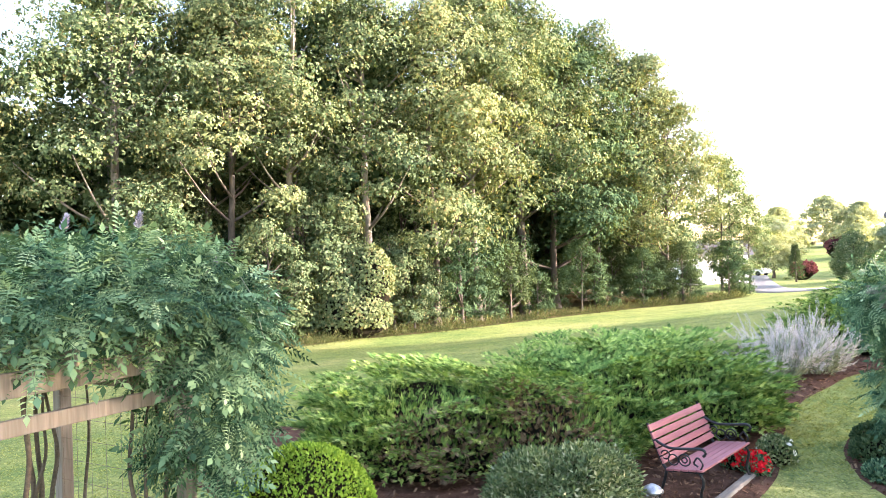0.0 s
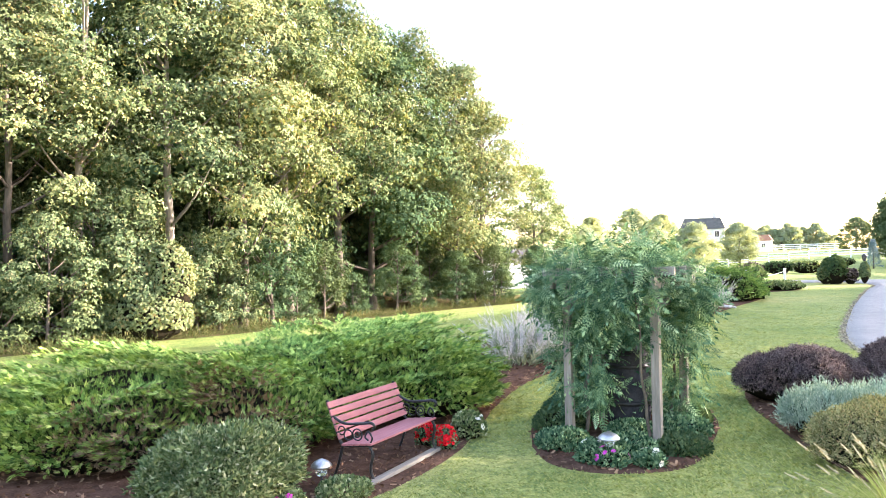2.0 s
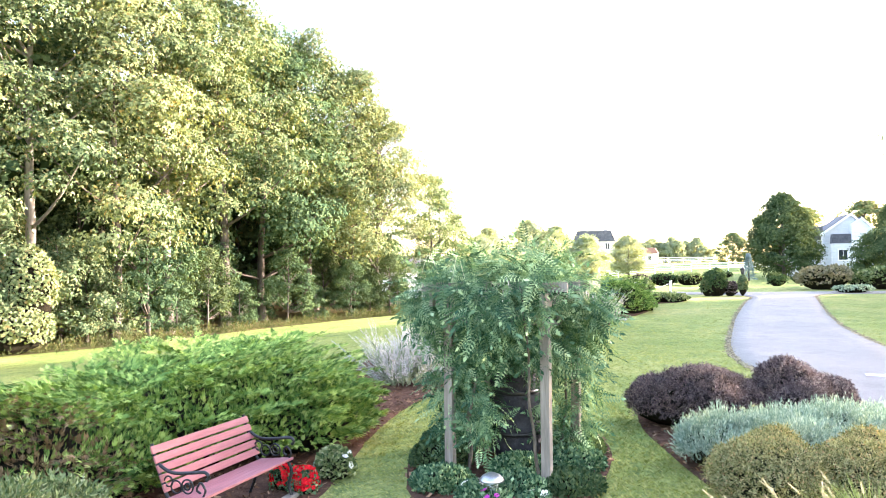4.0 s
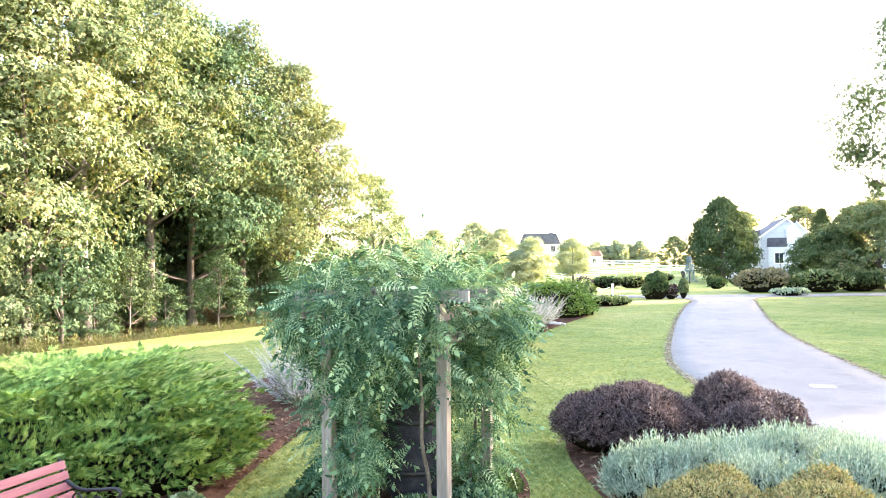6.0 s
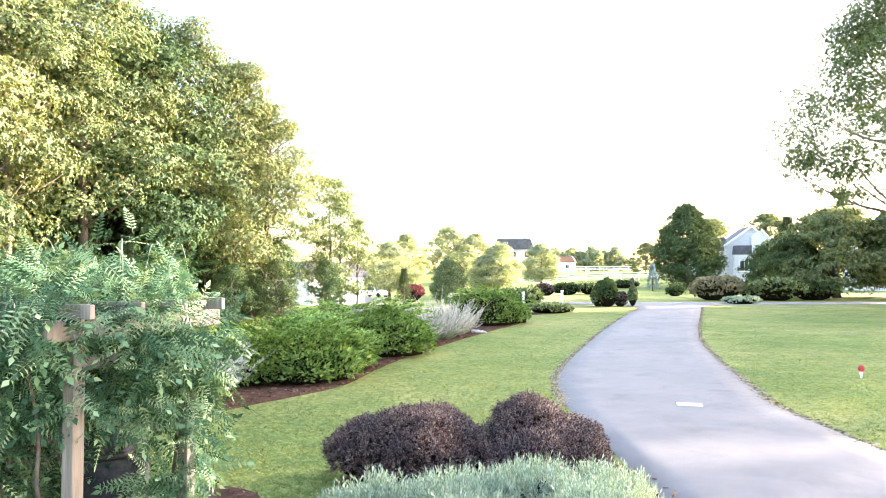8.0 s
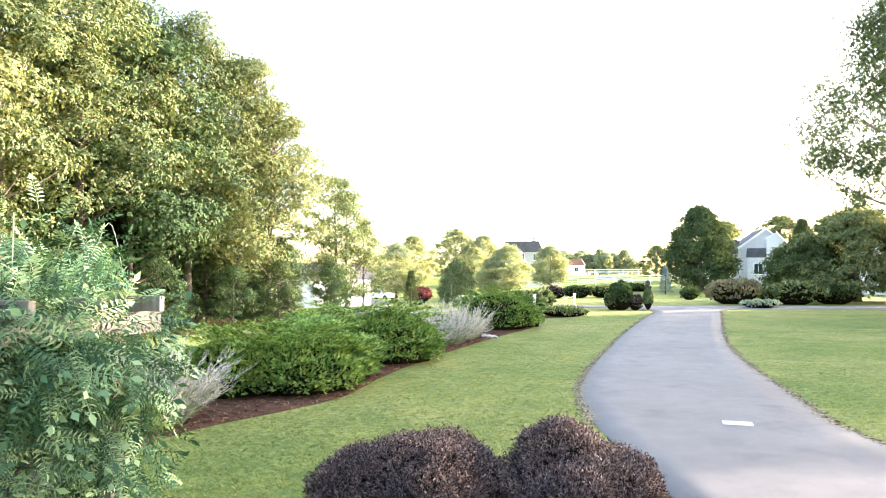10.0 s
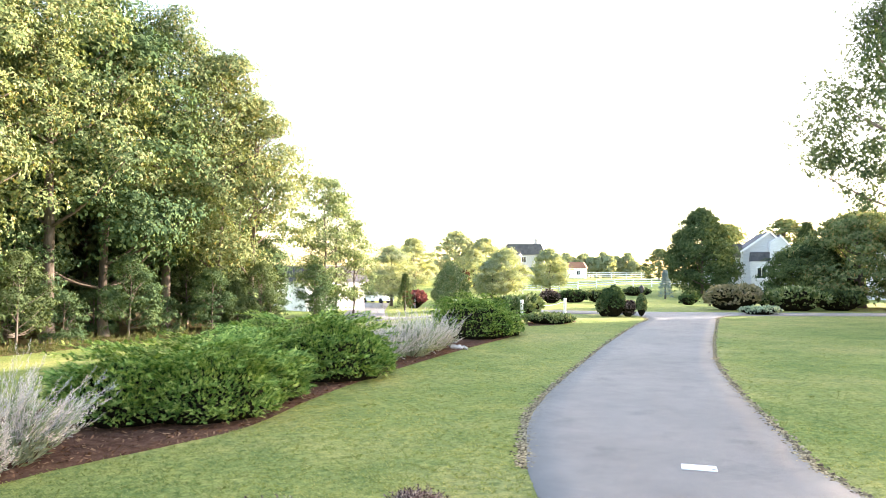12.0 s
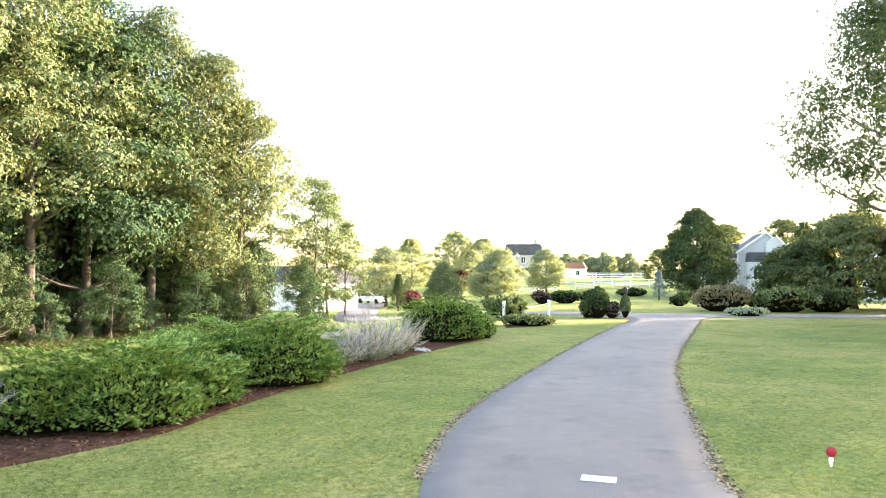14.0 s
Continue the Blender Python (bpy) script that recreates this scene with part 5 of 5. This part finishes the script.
FAR_SPRIG = ([(0, 0, 0), (0.3, 0.5, 0.1), (0, 1, 0), (-0.3, 0.45, -0.1), (0, 0.1, 0), (0.1, 0.5, 0.35), (0.05, 0.85, 0.2), (-0.1, 0.5, 0.3)], [(0, 1, 2, 3), (4, 5, 6, 7)])


def far_bush(x, y, w, d, h, mt, label, seed, n=1500, size=0.28, name="far_shrub"):
    rng = np.random.default_rng(seed)
    blobs = [(0, 0, h * 0.32, w * 0.44, d * 0.44, h * 0.5)]
    for i in range(6):
        a = i * 1.05 + rng.random()
        q = 0.22 + 0.12 * rng.random()
        blobs.append((math.cos(a) * w * 0.27, math.sin(a) * d * 0.27, h * (0.35 + 0.2 * rng.random()), w * q, d * q, h * (0.28 + 0.16 * rng.random())))
    shrub(name, x, y, blobs, n, FAR_SPRIG, size, mt, label, "shrub", "", seed=seed, up=0.5, jitter=0.75, rz=-30)


far_bush(46.6, 39.0, 3.9, 2.6, 2.0, M_ROSE, "large loose pinkish-grey shrub by the street", 301, 2600, 0.24)
far_bush(50.0, 36.8, 4.2, 2.4, 1.7, M_GREY, "wide dark shrub by the street", 302, 2400, 0.24)
far_bush(53.5, 36.2, 3.4, 2.4, 1.5, M_LEAF_DARK, "wide dark shrub by the street", 303, 2000, 0.24)
far_bush(43.3, 34.0, 2.5, 1.6, 0.55, M_CAT, "flat pale green groundcover beside the driveway", 304, 1500, 0.14)
far_bush(33.25, 35.2, 1.25, 1.2, 1.85, M_LEAF_DEEP, "rounded dark evergreen at the driveway entrance", 305, 2600, 0.16, "entrance_shrub")
far_bush(32.85, 35.45, 0.8, 0.8, 1.15, M_LEAF, "rounded green evergreen at the driveway entrance", 306, 1500, 0.16, "entrance_shrub")
far_bush(34.0, 34.8, 0.8, 0.8, 0.95, M_BARB, "small purple barberry at the driveway entrance", 307, 1500, 0.1, "entrance_barberry")
far_bush(26.3, 31.2, 2.4, 1.3, 0.5, M_GREY, "low spreading shrub in the far bed", 308, 1600, 0.14)
far_bush(28.1, 36.3, 1.9, 1.5, 1.15, M_GREY, "pale ornamental grass clump by the street", 309, 1500, 0.3)
far_bush(39.3, 77.4, 2.4, 2.2, 2.2, M_PURPLE, "round dark red shrub by the far drive", 310, 1400, 0.3)
far_bush(62.0, 111.0, 3.2, 3.0, 3.4, M_PURPLE, "distant round red tree", 311, 800, 0.5)
for i, (x, y, w, h, mt) in enumerate(((44.5, 54.3, 2.4, 1.1, M_LEAF_DEEP), (46.5, 53.2, 2.6, 1.1, M_GREY), (43.0, 55.5, 1.6, 1.2, M_BARB), (39.5, 57.5, 2.4, 1.0, M_GREY), (37.0, 60.0, 2.6, 1.0, M_CAT), (57.5, 51.0, 1.3, 0.7, M_LEAF_DARK), (59.0, 50.0, 1.3, 0.7, M_LEAF_DARK), (61.0, 57.0, 1.6, 0.8, M_LEAF_DARK), (50.0, 46.5, 1.4, 0.9, M_LEAF_DEEP), (63.5, 68.5, 3.5, 1.0, M_LEAF_DARK))):
    far_bush(x, y, w, w * 0.7, h, mt, "low clipped shrub on the far lawn", 320 + i, 700, 0.22)

# lamp post with ivy
M_PANE_DARK = rough_mat("smoked_glass", (0.03, 0.03, 0.032), (0.06, 0.06, 0.06), 10, 0.15, 0.1, 0.001)
lp = thing("lamp_post", 34.6, 34.4, None, 0, "black lantern post wrapped in ivy at the driveway entrance", "lamp post")
part("pole", lathe([(0.05, 0), (0.04, 0.3), (0.035, 1.32)], 10), M_IRON, lp)
part("lantern", lathe([(0.05, 1.3), (0.09, 1.36), (0.13, 1.58), (0.12, 1.6)], 8), M_PANE_DARK, lp)
part("roof", lathe([(0.17, 1.59), (0.12, 1.66), (0.03, 1.73), (0.015, 1.78)], 8), M_IRON, lp)
shrub("ivy_column", 34.6, 34.4, [(0, 0, 0.6, 0.28, 0.28, 0.68)], 1600, LEAF, 0.1, M_LEAF, "green ivy grown round the lamp post", "ivy", seed=350, flat=True)

# white posts with a chain
M_WHITEWOOD = rough_mat("white_paint", (0.7, 0.7, 0.68), (0.82, 0.82, 0.8), 3, 0.6, 0.2, 0.002)
POSTS = [(27.6, 35.6), (31.4, 37.1), (26.0, 39.5), (38.6, 36.0)]
for x, y in POSTS[:3]:
    o = thing("white_post", x, y, None, 20, "short white wooden post by the street", "post", "white posts")
    part("post", block(0.12, 0.12, 0.9, pose(0, 0, 0.45), 0.01), M_WHITEWOOD, o)
    part("cap", block(0.15, 0.15, 0.04, pose(0, 0, 0.92), 0.01), M_WHITEWOOD, o)
ch = spline([(27.6, 35.6, 0.78), (28.6, 36.0, 0.62), (29.5, 36.35, 0.58), (30.4, 36.7, 0.62), (31.4, 37.1, 0.78)], 24)
tagged(part("chain", raw_mesh("chain", *tube(ch, np.full(24, 0.014), 5)), M_WHITEWOOD), "white chain hung between the posts", "chain")

# far horse fence
def fence(a, b, posts):
    ob = thing("horse_fence", a[0], a[1], 0, 0, "white rail fence across the far field", "fence")
    A, B = np.array(a), np.array(b)
    pts = [A + (B - A) * k / (posts - 1) for k in range(posts)]
    ang = math.degrees(math.atan2(B[1] - A[1], B[0] - A[0]))
    for p, q in zip(pts, pts[1:] + [None]):
        part("post", block(0.14, 0.14, 1.3, pose(p[0] - a[0], p[1] - a[1], gz(*p) + 0.65, 0, 0, ang)), M_WHITEWOOD, ob)
        if q is not None:
            L, c = float(np.linalg.norm(q - p)), (p + q) / 2
            for z in (0.5, 0.85, 1.2):
                part("rail", block(L, 0.05, 0.14, pose(c[0] - a[0], c[1] - a[1], gz(*c) + z, 0, 0, ang)), M_WHITEWOOD, ob)


fence((92, 132), (128, 100), 17)
fence((60, 98), (98, 80), 16)

# utility pole
M_POLE = rough_mat("pole_wood", (0.14, 0.11, 0.09), (0.25, 0.21, 0.18), 2, 0.9, 0.5, 0.01, 20, (1, 1, 0.1))
up_ = thing("utility_pole", 66, 98, None, 30, "tall wooden utility pole on the far field", "utility pole")
part("pole", lathe([(0.16, 0), (0.11, 6.4)], 10), M_POLE, up_)
part("transformer", lathe([(0.02, 5.3), (0.22, 5.32), (0.22, 6.0), (0.1, 6.1)], 12), M_STEEL, up_)

# ---- houses ----
M_SIDING = rough_mat("pale_siding", (0.55, 0.55, 0.54), (0.68, 0.68, 0.67), 0.6, 0.7, 0.3, 0.01, 30, (0.05, 0.05, 6))
M_ROOF = rough_mat("dark_shingle", (0.06, 0.06, 0.07), (0.13, 0.13, 0.14), 1.5, 0.9, 0.6, 0.02, 12)
M_TRIM = rough_mat("white_trim", (0.75, 0.75, 0.74), (0.85, 0.85, 0.84), 4, 0.5, 0.1, 0.002)
M_PANE = bpy.data.materials.new("window_pane")
M_PANE.use_nodes = True
pb = M_PANE.node_tree.nodes["Principled BSDF"]
pb.inputs["Base Color"].default_value, pb.inputs["Roughness"].default_value = (0.03, 0.035, 0.04, 1), 0.08
M_BRICK = rough_mat("brick_wall", (0.25, 0.12, 0.09), (0.38, 0.2, 0.15), 2, 0.85, 0.4, 0.01, 14)


def prism(pts, depth, y0=0.0):
    """Upright slab with the outline pts in x and z, from y0 to y0 + depth."""
    bm = bmesh.new()
    a = [bm.verts.new((x, y0, z)) for x, z in pts]
    b = [bm.verts.new((x, y0 + depth, z)) for x, z in pts]
    bm.faces.new(a)
    bm.faces.new(b[::-1])
    n = len(pts)
    for k in range(n):
        bm.faces.new((a[k], b[k], b[(k + 1) % n], a[(k + 1) % n]))
    bmesh.ops.recalc_face_normals(bm, faces=bm.faces)
    return bm


def roof_slab(x0, z0, x1, z1, y0, y1, th=0.2):
    return prism([(x0, z0), (x1, z1), (x1, z1 + th), (x0, z0 + th)], y1 - y0, y0)


def window(parent, x, z, w, h, y=-0.03):
    f = part("window", block(w + 0.2, 0.08, h + 0.2, pose(x, y, z)), M_TRIM, parent)
    part("pane", block(w, 0.02, h, pose(x, y - 0.045, z)), M_PANE, f)
    part("mullion", block(0.05, 0.02, h, pose(x, y - 0.062, z)), M_TRIM, f)
    part("sill", block(w + 0.3, 0.12, 0.06, pose(x, y - 0.05, z - h / 2 - 0.12)), M_TRIM, f)


hs = thing("white_house", 78.8, 63.2, 0.2, -40, "two-storey house with pale siding and dark shingle roof", "house")
part("wall", prism([(-2.6, 0), (4.6, 0), (4.6, 3.4), (0.4, 7.4), (-2.6, 5.2)], 9.0), M_SIDING, hs)
part("roof", roof_slab(-2.9, 5.0, 0.4, 7.42, -0.35, 9.3), M_ROOF, hs)
part("roof", roof_slab(0.4, 7.42, 4.9, 3.15, -0.35, 9.3), M_ROOF, hs)
part("rake_board", roof_slab(-2.95, 4.9, 0.4, 7.36, -0.42, -0.36, 0.28), M_TRIM, hs)
part("rake_board", roof_slab(0.4, 7.36, 4.95, 3.05, -0.42, -0.36, 0.28), M_TRIM, hs)
part("gable_wall", prism([(0.2, 0), (4.4, 0), (4.4, 3.3), (1.2, 6.9), (0.2, 6.2)], 1.5, -1.6), M_SIDING, hs)
part("gable_roof", roof_slab(1.2, 6.92, 4.7, 2.95, -1.8, 0.0), M_ROOF, hs)
part("rake_board", roof_slab(1.2, 6.86, 4.75, 2.9, -1.88, -1.82, 0.28), M_TRIM, hs)
part("bay_wall", block(2.2, 1.2, 4.0, pose(-0.7, -0.6, 2.0)), M_SIDING, hs)
part("bay_roof", prism([(-1.9, 3.98), (0.5, 3.98), (0.4, 5.1), (-1.8, 5.1)], 1.1, -1.25), M_ROOF, hs)
part("wing_wall", block(3.6, 7.0, 4.6, pose(-4.4, 5.0, 2.3)), M_SIDING, hs)
part("wing_roof", prism([(-6.4, 4.5), (-2.4, 4.5), (-2.4, 6.2), (-6.4, 6.2)], 0.2, 1.4), M_ROOF, hs)
part("wing_roof", prism([(-6.5, 4.5), (-2.5, 4.5), (-2.5, 6.0), (-6.3, 6.0)], 6.6, 1.7), M_ROOF, hs)
window(hs, 3.2, 2.6, 0.7, 1.1, -1.63)
window(hs, -0.7, 2.6, 0.9, 1.2, -1.23)
window(hs, -5.2, 2.7, 0.8, 1.2, 1.47)
window(hs, -3.6, 2.7, 0.8, 1.2, 1.47)

h2 = thing("grey_house", 82.0, 48.0, 0.0, -55, "grey-roofed house behind the trees", "house")
part("wall", prism([(-4, 0), (4, 0), (4, 5), (0, 8.2), (-4, 5)], 9.0), M_SIDING, h2)
part("roof", roof_slab(-4.4, 4.8, 0, 8.22, -0.4, 9.4), M_ROOF, h2)
part("roof", roof_slab(0, 8.22, 4.4, 4.8, -0.4, 9.4), M_ROOF, h2)
window(h2, -1.5, 4.0, 0.9, 1.3)
window(h2, 1.5, 4.0, 0.9, 1.3)

h3 = thing("white_cottage", 31.5, 75.6, None, 20, "low white cottage behind the thin trees", "house")
part("wall", block(7.5, 6, 3.0, pose(-2.2, 3, 1.5)), M_TRIM, h3)
part("roof", prism([(-6.4, 2.95), (2.0, 2.95), (1.2, 4.6), (-5.6, 4.6)], 6.6, -0.3), M_ROOF, h3)
window(h3, 0.2, 1.8, 0.7, 1.1)
window(h3, -2.2, 1.8, 0.7, 1.1)
h4 = thing("stone_house", 93, 140, None, -35, "distant grey stone house with a dark roof", "house")
part("wall", block(9, 7, 5.2, pose(0, 3.5, 2.6)), M_STONE, h4)
part("roof", prism([(-4.8, 5.15), (4.8, 5.15), (3.8, 7.6), (-3.8, 7.6)], 7.6, -0.3), M_ROOF, h4)
for wx in (-3, 0, 3):
    for wz in (1.5, 4.0):
        window(h4, wx, wz, 0.9, 1.3)
part("chimney", block(0.9, 0.9, 3.0, pose(2.5, 3.5, 7.4)), M_STONE, h4)
h5 = thing("small_barn", 97, 126, None, -40, "small white barn with a reddish roof", "barn")
part("wall", block(4.2, 4, 2.2, pose(0, 2, 1.1)), M_TRIM, h5)
part("roof", prism([(-2.4, 2.15), (2.4, 2.15), (1.6, 3.4), (-1.6, 3.4)], 4.4, -0.2), M_BRICK, h5)
window(h5, 0.6, 1.2, 0.6, 0.8)

# ---- parked car ----
M_CARPAINT = rough_mat("white_car_paint", (0.72, 0.73, 0.74), (0.78, 0.78, 0.79), 2, 0.3, 0.0, 0.001)
M_TYRE = rough_mat("tyre_rubber", (0.015, 0.015, 0.015), (0.03, 0.03, 0.03), 20, 0.8, 0.3, 0.002)
cr = thing("parked_car", 40.2, 92.0, None, -60, "white car parked on the far drive", "car")
body = prism([(-2.2, 0.3), (2.2, 0.3), (2.25, 0.75), (1.3, 0.92), (-1.9, 0.95), (-2.2, 0.8)], 1.75, -0.875)
part("body", body, M_CARPAINT, cr)
part("cabin", prism([(-1.6, 0.93), (1.0, 0.91), (0.4, 1.42), (-1.2, 1.45)], 1.5, -0.75), M_CARPAINT, cr)
part("side_window", prism([(-1.35, 0.97), (0.75, 0.96), (0.33, 1.36), (-1.1, 1.38)], 1.53, -0.765), M_PANE, cr)
part("windscreen", prism([(0.98, 0.95), (1.02, 0.95), (0.47, 1.4), (0.43, 1.4)], 1.3, -0.65), M_PANE, cr)
for wx in (-1.35, 1.4):
    for wy in (-0.78, 0.78):
        bm = lathe([(0.2, -0.11), (0.32, -0.1), (0.32, 0.1), (0.2, 0.11)], 18)
        bmesh.ops.transform(bm, matrix=pose(wx, wy, 0.32, 90), verts=bm.verts)
        part("wheel", bm, M_TYRE, cr)
for wy in (-0.6, 0.6):
    part("headlight", block(0.05, 0.35, 0.14, pose(2.23, wy, 0.66), 0.02), M_GLASS, cr)
